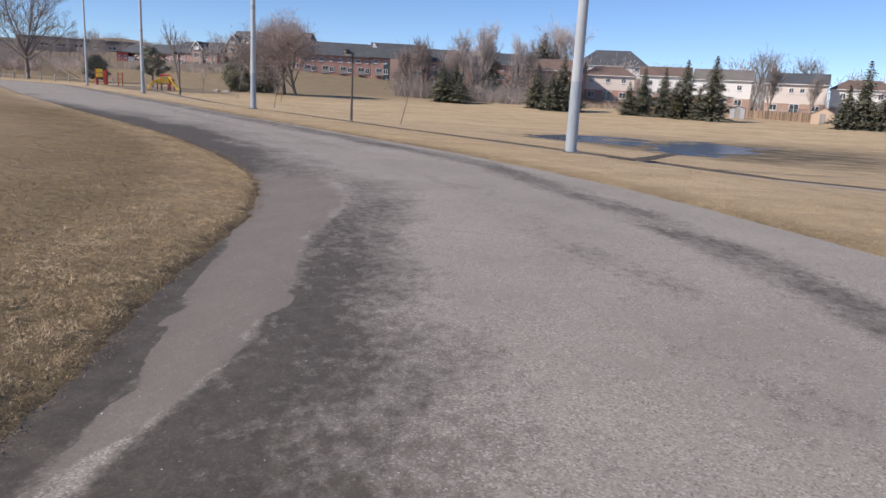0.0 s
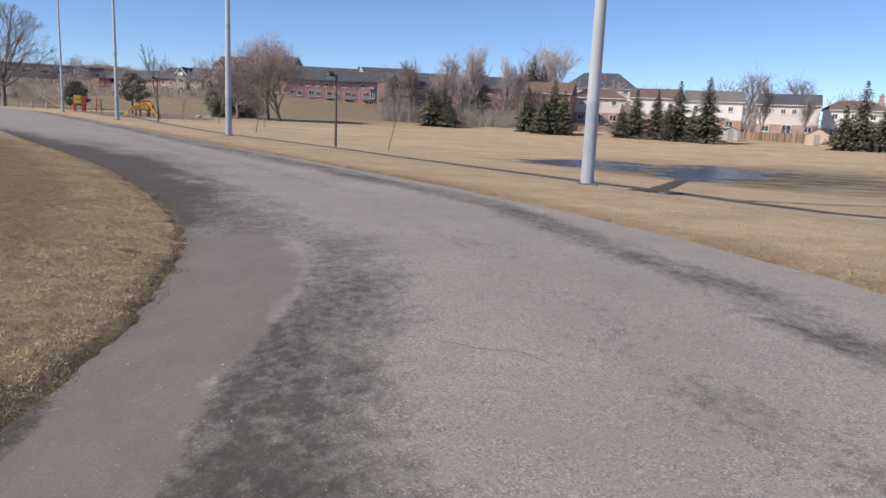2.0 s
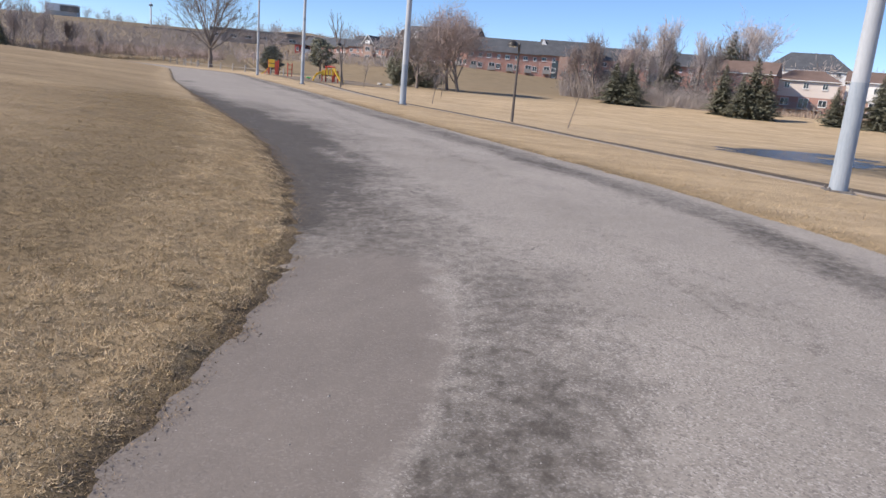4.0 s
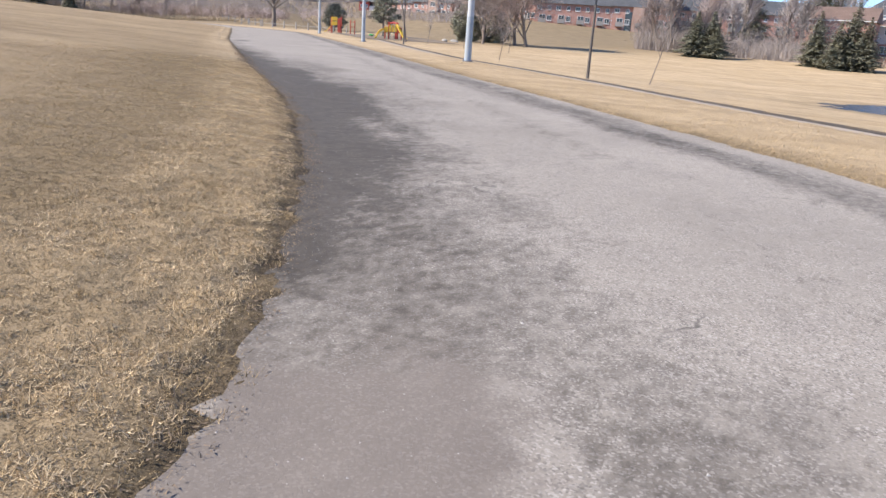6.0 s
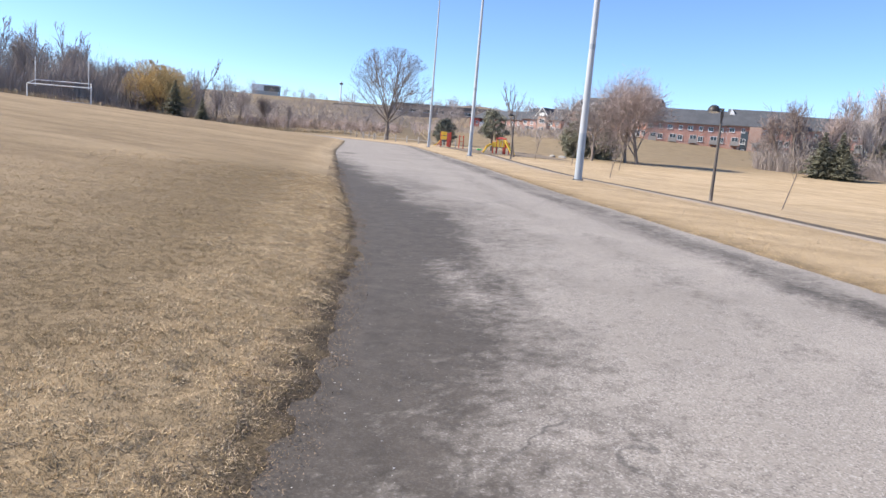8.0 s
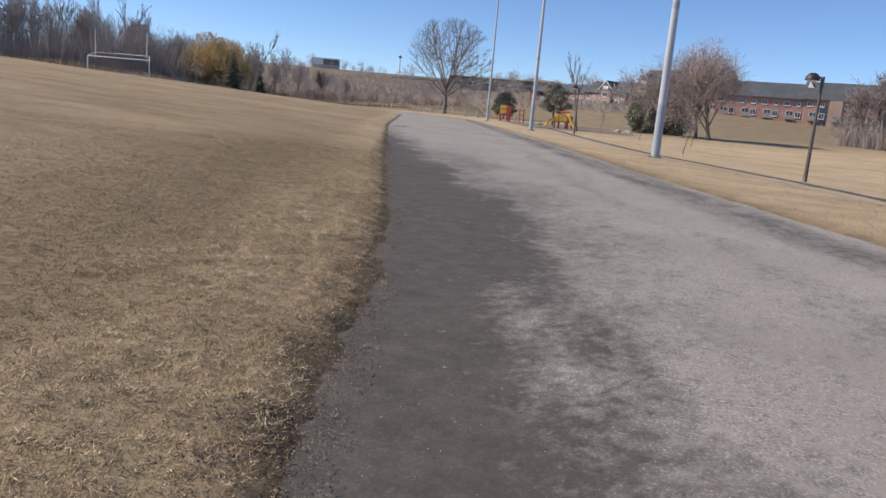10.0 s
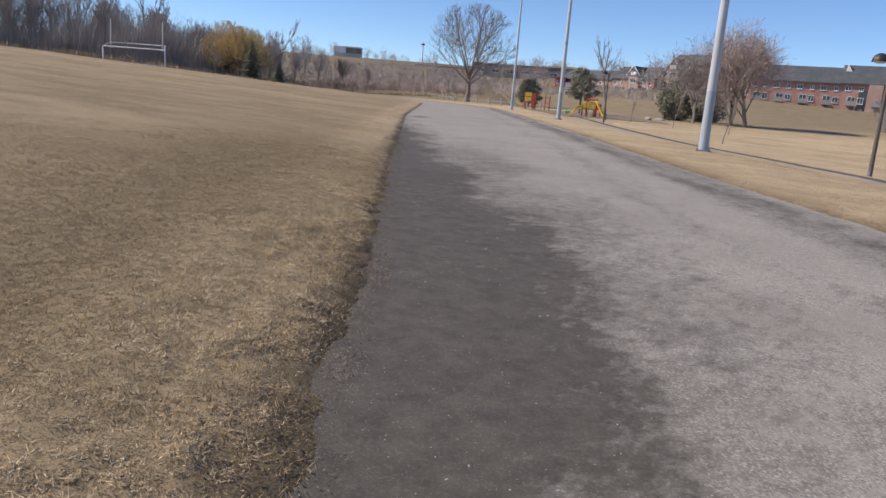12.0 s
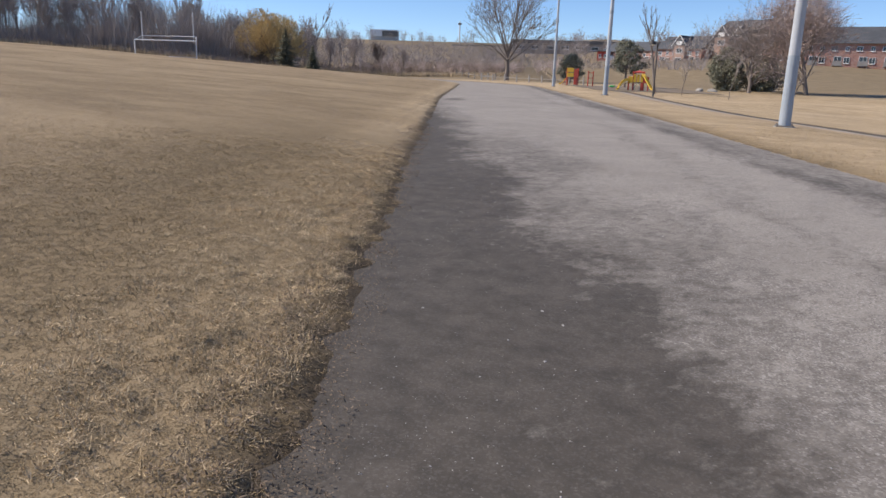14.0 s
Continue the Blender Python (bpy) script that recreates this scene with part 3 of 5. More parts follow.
# footpath
fs = np.concatenate([np.arange(-60, -10, 1.5), np.arange(-10, 70, 0.4), np.arange(70, 141, 1.5)])
ff = np.array([0.0, 0.02, 0.25, 0.5, 0.75, 0.98, 1.0])
FS = np.repeat(fs[:, None], 7, axis=1)
FU = np.maximum(footpath(fs) - 0.65, right_edge(fs) + 2.0)[:, None] + 1.3 * ff[None, :] + 0.12 * fbm(fs * 1.3, fs * 0, 3)[:, None]
FX, FY = to_xy(FU, FS)
FZ = height(FX[:, 3:4], FY[:, 3:4]) + 0.035 + np.array([-0.08, 0, 0, 0, 0, 0, -0.08])[None, :]
tagged(sheet("footpath", None, None, FX, FY, FZ, PATH_ASPHALT), "narrow grey asphalt footpath through the grass", "path", kind="structure")
# dark line along the outer side of the footpath: the edge's shade as a coloured strip
GU = FU[:, -1:] + np.array([-0.42, -0.20, 0.26, 0.46])[None, :] + 0.16 * fbm(fs * 2.1, fs * 0 + 5, 3)[:, None]
GS = np.repeat(fs[:, None], 4, axis=1)
GX, GY = to_xy(GU, GS)
GZ = height(FX[:, 3:4], FY[:, 3:4]) + np.array([0.03, 0.055, 0.045, -0.06])[None, :]
tagged(sheet("path_edge_soil", None, None, GX, GY, GZ, PATH_EDGE), "dark line beside the footpath, edge shade put into its colour", "soil", kind="structure")

# meltwater lying in the hollow
wu, ws = np.meshgrid(np.arange(24, 68, 2.0), np.arange(12, 58, 2.0), indexing="ij")
wx, wy = to_xy(wu, ws)
tagged(sheet("water", None, None, wx, wy, wx * 0 + WATER_LEVEL, WATER), "shallow blue meltwater puddle standing on the grass", "puddle", kind="structure")


# ---- light poles ----
def light_pole(x, y):
    """Tall tapered steel pole on a bolted base plate."""
    p = empty("light_pole", on_ground(x, y), "tall tapered galvanised steel light pole on a bolted base plate", "light pole", "poles along the track")
    part("pier", tube([(0, 0, -0.6), (0, 0, 0.05), (0, 0, 0.07)], [0.36, 0.36, 0.34], 20), CONCRETE, p, "rough concrete footing")
    part("base_plate", box(-0.27, -0.27, 0.07, 0.27, 0.27, 0.11, 0.008), RUST, p, "weathered square base plate")
    for a in (-0.21, 0.21):
        for b in (-0.21, 0.21):
            bm = tube([(a, b, 0.06), (a, b, 0.17)], 0.016, 8)
            add_tube(bm, [(a, b, 0.112), (a, b, 0.142)], 0.032, 6)
            part("bolt", bm, RUST, p)
    part("lower_shaft", tube([(0, 0, 0.11), (0, 0, 2.3)], [0.185, 0.171], 16), GALV_LOW, p, "duller blue-grey lower shaft")
    part("upper_shaft", tube([(0, 0, 2.3), (0, 0, 6.0), (0, 0, 14.0), (0, 0, 25.0)], [0.170, 0.148, 0.112, 0.075], 16), GALV, p)
    part("joint_band", tube([(0, 0, 6.2), (0, 0, 6.45)], [0.152, 0.151], 12), GALV_LOW, p, "darker slip joint")
    return p


first_pole = light_pole(3.75, 23.3)
for px, py in ((-14.3, 45.9), (-35.2, 73.3), (-58.3, 103.0)):
    copy_thing(first_pole, on_ground(px, py, 20))


# ---- bare trees ----
def grow(rng, height_, spread, counts, trunk_share=0.28, trunk_r=0.2, lean=0.0, lift=0.35, ratio=0.62, bend=0.10):
    """Segments (start, end, radius, radius, level) of a leafless tree, standing on the origin."""
    segs = []

    def limb(p, d, length, r, level):
        n = 4 if level < 2 else (3 if level < 4 else 2)
        pts = [p]
        dirs = []
        for k in range(n):
            d = (d + Vector((rng.gauss(0, bend), rng.gauss(0, bend), rng.gauss(0, bend) + 0.05 * (level > 0)))).normalized()
            q = pts[-1] + d * (length / n)
            r0, r1 = r * (1 - 0.6 * k / n), r * (1 - 0.6 * (k + 1) / n)
            segs.append((pts[-1], q, r0, r1, level))
            pts.append(q)
            dirs.append(d)
        if level >= len(counts):
            return
        c = counts[level]
        for i in range(c):
            f = (0.25 + 0.75 * (i + rng.random()) / c) if level else (trunk_share + (1 - trunk_share) * (i + rng.random() * 0.6) / c)
            f = min(f, 0.99)
            k = min(n - 1, int(f * n))
            base = pts[k].lerp(pts[k + 1], f * n - k)
            az = i * 2.4 + rng.uniform(-0.5, 0.5)
            side = dirs[k].orthogonal().normalized()
            side.rotate(Matrix.Rotation(az, 3, dirs[k]))
            tilt = spread * rng.uniform(0.75, 1.2)
            nd = (dirs[k] * math.cos(tilt) + side * math.sin(tilt) + Vector((0, 0, lift * (1.0, 0.45, 0.2, 0.1, 0.05)[min(level, 4)]))).normalized()
            limb(base, nd, length * ratio * rng.uniform(0.75, 1.15) * (1.15 - 0.5 * f if level == 0 else 1.0), r * (0.55 if level == 0 else 0.5) * (1 - 0.35 * f), level + 1)

    limb(Vector((0, 0, -0.15)), Vector((lean, 0, 1)).normalized(), height_ * 0.72, trunk_r, 0)
    top = max(q.z for _, q, *_ in segs)
    f = height_ / top
    return [(a * f, b * f, r0, r1, lv) for a, b, r0, r1, lv in segs]


def tubes_mesh(name, segs, mat, least=0.012, sides_of=lambda lv: 6 if lv < 1 else (4 if lv < 3 else 2)):
    verts, faces = [], []
    for a, b, r0, r1, lv in segs:
        d = (b - a)
        if d.length < 1e-6:
            continue
        d.normalize()
        x = d.orthogonal().normalized()
        y = d.cross(x)
        n = sides_of(lv)
        k0 = len(verts)
        if n == 2:
            side = (x * math.cos(k0) + y * math.sin(k0)) * 1.35
            w0, w1 = side * max(r0, least), side * max(r1, least)
            verts += [a - w0, a + w0, b + w1, b - w1]
            faces.append((k0, k0 + 1, k0 + 2, k0 + 3))
            continue
        for p, r in ((a, max(r0, least)), (b, max(r1, least))):
            for k in range(n):
                t = 2 * math.pi * k / n
                verts.append(p + (x * math.cos(t) + y * math.sin(t)) * r)
        for k in range(n):
            faces.append((k0 + k, k0 + (k + 1) % n, k0 + n + (k + 1) % n, k0 + n + k))
    return mesh(name, verts, faces, mat, True)


def bare_tree(seed, m, label, twig=TWIG, group="", category="tree", least=0.012, thick=1, **kw):
    rng = random.Random(seed)
    segs = grow(rng, **kw)
    t = empty("tree", m, label, category, group)
    part("trunk", tubes_mesh("trunk", [s_ for s_ in segs if s_[4] <= thick], BARK, 0.02), None, t)
    part("crown", tubes_mesh("crown", [s_ for s_ in segs if s_[4] > thick], twig, least), None, t, "haze of leafless twigs")
    return t


# ---- evergreens ----
def spruce_mesh(seed, h, radius, tiers=30, mat=NEEDLE, droop=0.34, ragged_=0.55, base=0.03, per=1.35):
    """Whorls of drooping boughs, each carrying flat sprays of needles."""
    rng = np.random.RandomState(seed)
    verts, faces = [], []
    for i in range(tiers):
        f = i / (tiers - 1)
        z = h * (base + (1 - base) * f ** 0.92)
        reach = radius * (1 - f) ** 0.85 * rng.uniform(1 - ragged_, 1 + ragged_ * 0.5) + 0.08
        boughs = int((8 + 9 * (1 - f)) * per)
        for k in range(boughs):
            az = 2 * math.pi * (k + rng.rand()) / boughs
            L = reach * rng.uniform(0.65, 1.12)
            ca, sa = math.cos(az), math.sin(az)
            steps = max(2, int(L / 0.22))
            for j in range(steps):
                g = (j + rng.rand() * 0.8) / steps
                r = L * (0.12 + 0.88 * g)
                zz = z - droop * L * g + 0.16 * L * g * g + rng.uniform(-0.06, 0.06)
                w = (0.16 + 0.20 * (1 - g)) * (0.6 + 0.6 * (1 - f)) * rng.uniform(0.7, 1.3)
                for q in range(2):
                    c = np.array([ca * r, sa * r, zz]) + rng.uniform(-0.09, 0.09, 3)
                    a2 = az + rng.uniform(-1.0, 1.0)
                    out = np.array([math.cos(a2), math.sin(a2), rng.uniform(-0.55, 0.25)]) * w * 1.35
                    side = np.array([-math.sin(a2), math.cos(a2), rng.uniform(-0.5, 0.5)]) * w * 0.55
                    k0 = len(verts)
                    verts += [c - side, c + side, c + out]
                    faces.append((k0, k0 + 1, k0 + 2))
    return mesh("crown", verts, faces, mat)


def spruce(seed, x, y, h, radius, label, mat=NEEDLE, group="", **kw):
    t = empty("spruce_tree", on_ground(x, y), label, "evergreen tree", group)
    part("trunk", tube([(0, 0, -0.2), (0, 0, h * 0.5), (0, 0, h * 0.97)], [0.05 + h * 0.016, 0.03 + h * 0.009, 0.015], 8), BARK, t)
    part("crown", spruce_mesh(seed, h, radius, mat=mat, **kw), None, t)
    return t


def pine(seed, x, y, h, radius, label, mat=NEEDLE, clumps=46, low=0.25, group=""):
    """A broad dark pine: crooked limbs that end in uneven pads of needles."""
    rng = random.Random(seed)
    t = empty("pine_tree", on_ground(x, y), label, "evergreen tree", group)
    part("trunk", tube([(0, 0, -0.2), (0.08, 0, h * 0.35), (-0.05, 0.1, h * 0.7), (0, 0, h * 0.95)], [0.2, 0.16, 0.1, 0.03], 8), BARK, t)
    limbs, verts, faces = [], [], []
    for i in range(clumps):
        f = low + (1 - low) * (i + 0.5) / clumps
        az = i * 2.4 + rng.uniform(-0.4, 0.4)
        r = radius * math.sin(math.pi * (0.18 + 0.78 * (f - low) / (1 - low))) ** 0.8 * rng.uniform(0.35, 1.1)
        c = Vector((math.cos(az) * r, math.sin(az) * r, h * f))
        limbs.append((Vector((0, 0, h * f * 0.86)), c, 0.05, 0.02, 2))
        size = radius * rng.uniform(0.2, 0.37)
        for _ in range(150):
            d = Vector((rng.gauss(0, 1), rng.gauss(0, 1), rng.gauss(0, 0.55)))
            q = c + d * size * 0.5
            o = Vector((rng.gauss(0, 1), rng.gauss(0, 1), rng.gauss(0.2, 0.8))).normalized() * rng.uniform(0.16, 0.34)
            w = o.orthogonal().normalized() * 0.07
            k0 = len(verts)
            verts += [q - w, q + w, q + o]
            faces.append((k0, k0 + 1, k0 + 2))
    part("branches", tubes_mesh("branches", limbs, BARK, 0.02), None, t)
    part("crown", mesh("crown", verts, faces, mat), None, t)
    return t


# the lone tree where the track bends away: short trunk, limbs rising in an even fan
def fan_tree(seed, m, label, h, across, middle, trunk, limbs=20, counts=(9, 6, 4), twig=BARK, least=0.02, loose=0.78, widest=69, fork=0.21):
    """Limbs rising in a fan that fills a rounded crown: across is its half width, middle the height of its centre."""
    rng = random.Random(seed)
    segs = []
    up = h - middle

    def reach(p, d):
        """Distance from p along d to the crown's outline."""
        a = (d.x ** 2 + d.y ** 2) / across ** 2 + d.z ** 2 / up ** 2
        b = (p.x * d.x + p.y * d.y) / across ** 2 + (p.z - middle) * d.z / up ** 2
        c = (p.x ** 2 + p.y ** 2) / across ** 2 + (p.z - middle) ** 2 / up ** 2 - 1
        q = b * b - a * c
        return (-b + math.sqrt(q)) / a if q > 0 else 0.0

    def limb(p, d, length, r, level):
        n = (6, 4, 3, 2)[level - 1]
        pts = [p]
        dirs = []
        for k in range(n):
            d = (d + Vector((rng.gauss(0, 0.07), rng.gauss(0, 0.07), 0.035 + rng.gauss(0, 0.05)))).normalized()
            q = pts[-1] + d * (length / n)
            segs.append((pts[-1], q, r * (1 - 0.8 * k / n), r * (1 - 0.8 * (k + 1) / n), level))
            pts.append(q)
            dirs.append(d)
        if level == 4:
            return
        c = counts[level - 1]
        for i in range(c):
            f = min(0.98, 0.25 + 0.73 * (i + rng.random()) / c)
            k = min(n - 1, int(f * n))
            side = dirs[k].orthogonal().normalized()
            side.rotate(Matrix.Rotation(i * 2.4 + rng.uniform(-0.5, 0.5), 3, dirs[k]))
            tilt = rng.uniform(0.35, 0.75)
            base = pts[k].lerp(pts[k + 1], f * n - k)
            nd = (dirs[k] * math.cos(tilt) + side * math.sin(tilt)).normalized()
            limb(base, nd, min(length * 0.55, max(0.3, reach(base, nd))) * rng.uniform(0.7, 1.02), r * 0.5 * (1 - 0.4 * f), level + 1)

    p = Vector((0, 0, -0.2))
    for k in range(5):
        q = Vector((rng.gauss(0, 0.05), rng.gauss(0, 0.05), h * fork * 0.2 * (k + 1)))
        segs.append((p, q, trunk * (1.1 - 0.12 * k), trunk * (0.98 - 0.12 * k), 0))
        p = q
    for i in range(limbs):
        tilt = radians(3 + (widest - 3) * ((i + 0.5) / limbs) ** 0.75)
        az = i * 2.4 + rng.uniform(-0.3, 0.3)
        start = Vector((0, 0, h * fork * (1 - 0.4 * i / limbs)))
        d = Vector((math.cos(az) * math.sin(tilt), math.sin(az) * math.sin(tilt), math.cos(tilt)))
        far_ = reach(start, d)
        limb(start, d, (far_ if far_ > 0 else h * 0.4) * rng.uniform(loose, 1.06), trunk * (0.42 - 0.008 * i), 1)
    t = empty("tree", m, label, "tree")
    part("trunk", tubes_mesh("trunk", [g for g in segs if g[4] <= 1], BARK, 0.03), None, t)
    part("crown", tubes_mesh("crown", [g for g in segs if g[4] > 1], twig, least, lambda lv: 3 if lv < 3 else 2), None, t, "haze of leafless twigs")
    return t


fan_tree(11, on_ground(-92.2, 140.5, 40), "large bare maple with a wide fan of branches beside the track", 19.6, 9.6, 11.0, 0.46, 14, (9, 6, 4), BARK, 0.013, 0.8, 60, 0.28)
# tall thin tree at the playground
bare_tree(12, on_ground(-40.9, 95.3, 10), "tall slim bare tree beside the playground", TWIG, least=0.014,
          height_=9.6, spread=0.36, counts=(7, 4, 4), trunk_share=0.45, trunk_r=0.17, lift=0.5, ratio=0.45)
# grove by the playground
bare_tree(13, on_ground(-36.8, 113.0, 0), "spreading bare tree with pinkish brown twigs", TWIG, "grove of bare trees", least=0.010,
          height_=11.9, spread=0.70, counts=(9, 6, 6, 5, 3), trunk_share=0.16, trunk_r=0.26, lift=0.3, ratio=0.74)
bare_tree(14, on_ground(-32.9, 116.3, 100), "spreading bare tree with reddish twigs in a dense crown", TWIG_RED, "grove of bare trees", least=0.010,
          height_=13.4, spread=0.72, counts=(9, 6, 5, 5, 3), trunk_share=0.14, trunk_r=0.26, lift=0.3, ratio=0.74)
bare_tree(15, on_ground(-30.7, 114.8, 200), "leaning bare tree with a forked trunk and reddish twigs", TWIG_RED, "grove of bare trees", least=0.010,
          height_=14.0, spread=0.74, counts=(9, 6, 5, 5, 3), trunk_share=0.12, trunk_r=0.28, lean=0.22, lift=0.28, ratio=0.74)
# saplings on the grass
for k, (sx, sy, sh, sl) in enumerate(((-6.3, 57.6, 5.2, 0.36), (-38.4, 96.4, 4.2, 0.0), (-32.4, 93.4, 4.8, 0.02), (-22.1, 75.7, 3.4, 0.0), (-26.6, 93.0, 3.6, 0.0))):
    bare_tree(30 + k, on_ground(sx, sy, 35 * k), "young bare sapling on the grass" if sl < 0.1 else "thin leaning bare sapling on the grass", TWIG, "saplings", "sapling",
              height_=sh, spread=0.5, counts=(8, 4, 3), trunk_share=0.38, trunk_r=0.045, lean=sl, lift=0.45, ratio=0.42, least=0.007)
# tall bare trees behind the field
tall = [bare_tree(40 + k, on_ground(x, y), lab, tw, "bare trees behind the field", least=0.019, height_=h, spread=sp, counts=(9, 6, 5, 4), trunk_share=0.2, trunk_r=0.26, lift=0.6, ratio=0.62)
        for k, (x, y, h, sp, tw, lab) in enumerate((
            (-12.2, 136.9, 12.0, 0.50, TWIG_RED, "bare tree with orange-brown drooping twigs"), (-6.3, 152.4, 14.5, 0.46, TWIG, "tall bare tree behind the field"),
            (-2.3, 157.5, 16.8, 0.44, TWIG, "tall upright bare tree behind the field"), (11.8, 162.2, 19.5, 0.56, TWIG, "very tall bare tree with a broad crown")))]
for src, x, y, rz, f in ((0, -15.5, 139.5, 120, 0.8), (1, 4.9, 157.5, 60, 1.0), (3, 16.6, 166.8, 110, 1.0), (2, -0.8, 167.6, 200, 0.85), (1, 7.5, 150.0, 140, 0.8), (0, -9.0, 143.0, 210, 0.9),
                         (2, 9.5, 165.0, 80, 0.9), (1, -3.5, 146.0, 300, 0.75), (3, 59.8, 172.7, 20, 0.82), (3, 73.1, 172.9, 200, 0.78), (1, 53.0, 143.2, 50, 0.75), (0, 67.7, 102.3, 250, 0.72),
                         (2, 92.0, 140.0, 20, 0.8), (1, 69.5, 105.5, 10, 0.7), (0, -16.9, 141.4, 10, 0.5), (2, 62.0, 146.0, 10, 0.55), (1, -130.1, 127.5, 40, 0.62), (2, -126.6, 131.3, 90, 0.55), (0, -124.0, 137.0, 150, 0.62), (1, -119.0, 139.0, 10, 0.45), (3, -131.0, 121.0, 70, 0.42)):
    c = copy_thing(tall[src], on_ground(x, y, rz))
    c.scale = (f, f, f)

# spruces and pines
spr = [spruce(60, -8.2, 127.2, 6.4, 3.5, "dense dark spruce on the edge of the field", group="spruces"),
       spruce(61, 12.0, 122.1, 8.6, 4.3, "tall dark spruce on the edge of the field", group="spruces", tiers=30),
       spruce(62, 34.5, 115.7, 9.7, 4.2, "tall pointed spruce in a row before the houses", group="spruces", tiers=34)]
for src, x, y, rz, f in ((0, -6.0, 127.6, 100, 1.02), (0, -5.2, 126.0, 40, 0.72), (1, 7.9, 124.4, 60, 0.86), (1, 10.2, 121.0, 150, 0.72), (1, 13.7, 121.6, 250, 0.8), (2, 24.8, 120.2, 20, 0.78),
                         (2, 27.9, 119.5, 80, 0.79), (2, 31.0, 118.7, 140, 0.93), (1, 29.3, 117.8, 210, 0.66), (1, 22.6, 120.4, 300, 0.62), (1, 32.8, 116.6, 10, 0.6), (2, 88.7, 171.1, 40, 1.1),
                         (2, -0.8, 169.0, 30, 1.45), (2, 82.0, 169.0, 70, 0.9), (2, 11.0, 163.0, 70, 1.5), (2, 13.4, 165.0, 170, 1.35), (2, -115.7, 104.6, 30, 0.72), (1, -108.8, 105.1, 200, 0.5)):
    c = copy_thing(spr[src], on_ground(x, y, rz))
    c.scale = (f, f, f)
spruce(66, 29.5, 116.8, 3.4, 1.5, "low bronzed evergreen bush under the spruces", NEEDLE_OLIVE, "spruces", tiers=14)
for k, (ex, ey, eh, er) in enumerate(((52.4, 105.7, 9.4, 4.2), (54.9, 104.3, 6.8, 4.4), (57.2, 101.4, 6.2, 4.2), (58.9, 98.6, 5.4, 3.2), (50.2, 105.9, 6.0, 3.4), (56.0, 104.6, 6.4, 4.0))):
    spruce(70 + k, ex, ey, eh, er, "ragged dark spruce before the houses" if k < 3 else "low ragged spruce before the houses", group="evergreens before the houses", tiers=26, ragged_=0.6, droop=0.42)
pine(75, -57.1, 120.8, 6.6, 2.5, "dark windswept pine with open limbs by the playground", group="playground evergreens", clumps=34, low=0.34)
pine(76, -81.8, 147.2, 5.2, 2.6, "dark rounded pine behind the playground", group="playground evergreens", low=0.15)
pine(77, -42.0, 119.8, 5.4, 2.3, "dense dark evergreen thicket beside the bare trees", NEEDLE, 80, 0.03, "playground evergreens")
pine(78, -37.9, 121.4, 4.2, 2.0, "dense dark evergreen thicket beside the bare trees", NEEDLE, 70, 0.03, "playground evergreens")

# golden willow on the edge of the woods
for k, (wx_, wy_, wh_, wr_) in enumerate(((-126.2, 106.8, 10.8, 5.0), (-122.6, 107.4, 10.0, 5.0), (-126.0, 111.7, 10.4, 5.0))):
    fan_tree(80 + k, on_ground(wx_, wy_, 50 * k), "golden weeping willow shrub on the edge of the woods", wh_, wr_, wh_ * 0.40, 0.3, 20, (7, 5, 5), WILLOW_TWIG, 0.026, 0.55)


# ---- woods and brush: too many to count ----
def joined(name, meshes_at, mat, label, category):
    """One mesh out of (vertex array, face array) pairs."""
    allv, allf, k = [], [], 0
    for v, f in meshes_at:
        allv.append(v)
        allf.append(f + k)
        k += len(v)
    V, F = np.concatenate(allv), np.concatenate(allf)
    ob = new(name, mesh(name, V, F, mat))
    return tagged(ob, label, category, kind="stuff")


def as_arrays(me):
    v = np.empty(len(me.vertices) * 3)
    me.vertices.foreach_get("co", v)
    return v.reshape(-1, 3), np.array([p.vertices[:] for p in me.polygons])


def before_willow(x, y):
    """The open strip between the field and the willow."""
    along_ = (x + 4) * -0.806 + (y - 16) * 0.592
    return along_ < 165 and abs((x + 4) * 0.592 + (y - 16) * 0.806) < 0.058 * along_


rng = random.Random(90)
wood_types = []
for k in range(5):
    sg = grow(random.Random(91 + k), 17.5, 0.50, (8, 6, 5), 0.22, 0.17, 0.0, 0.5, 0.6)
    wood_types.append(as_arrays(tubes_mesh("wood_tree", sg, WOODS, 0.032, lambda lv: 3 if lv < 2 else 2)))
spots = []
while len(spots) < 225:
    f = rng.random()
    du, ds = rng.uniform(0, 1), rng.uniform(0, 1)
    x = -172 + 52 * f + 26 * du * (1 - f)
    y = 20 + 105 * f + rng.uniform(-6, 6)
    back_off = rng.uniform(0, 34)
    x, y = x - back_off * 0.85, y + back_off * 0.5
    if before_willow(x, y):
        continue
    spots.append((x, y, rng.uniform(0.6, 1.05) * (1.0 - 0.35 * f)))
woods = []
for x, y, f in spots:
    v, fc = wood_types[rng.randrange(5)]
    a = rng.uniform(0, 6.28)
    R = np.array([[math.cos(a), -math.sin(a), 0], [math.sin(a), math.cos(a), 0], [0, 0, 1]])
    woods.append((v @ R.T * f + np.array([x, y, ground_at(x, y) - 0.2]), fc))
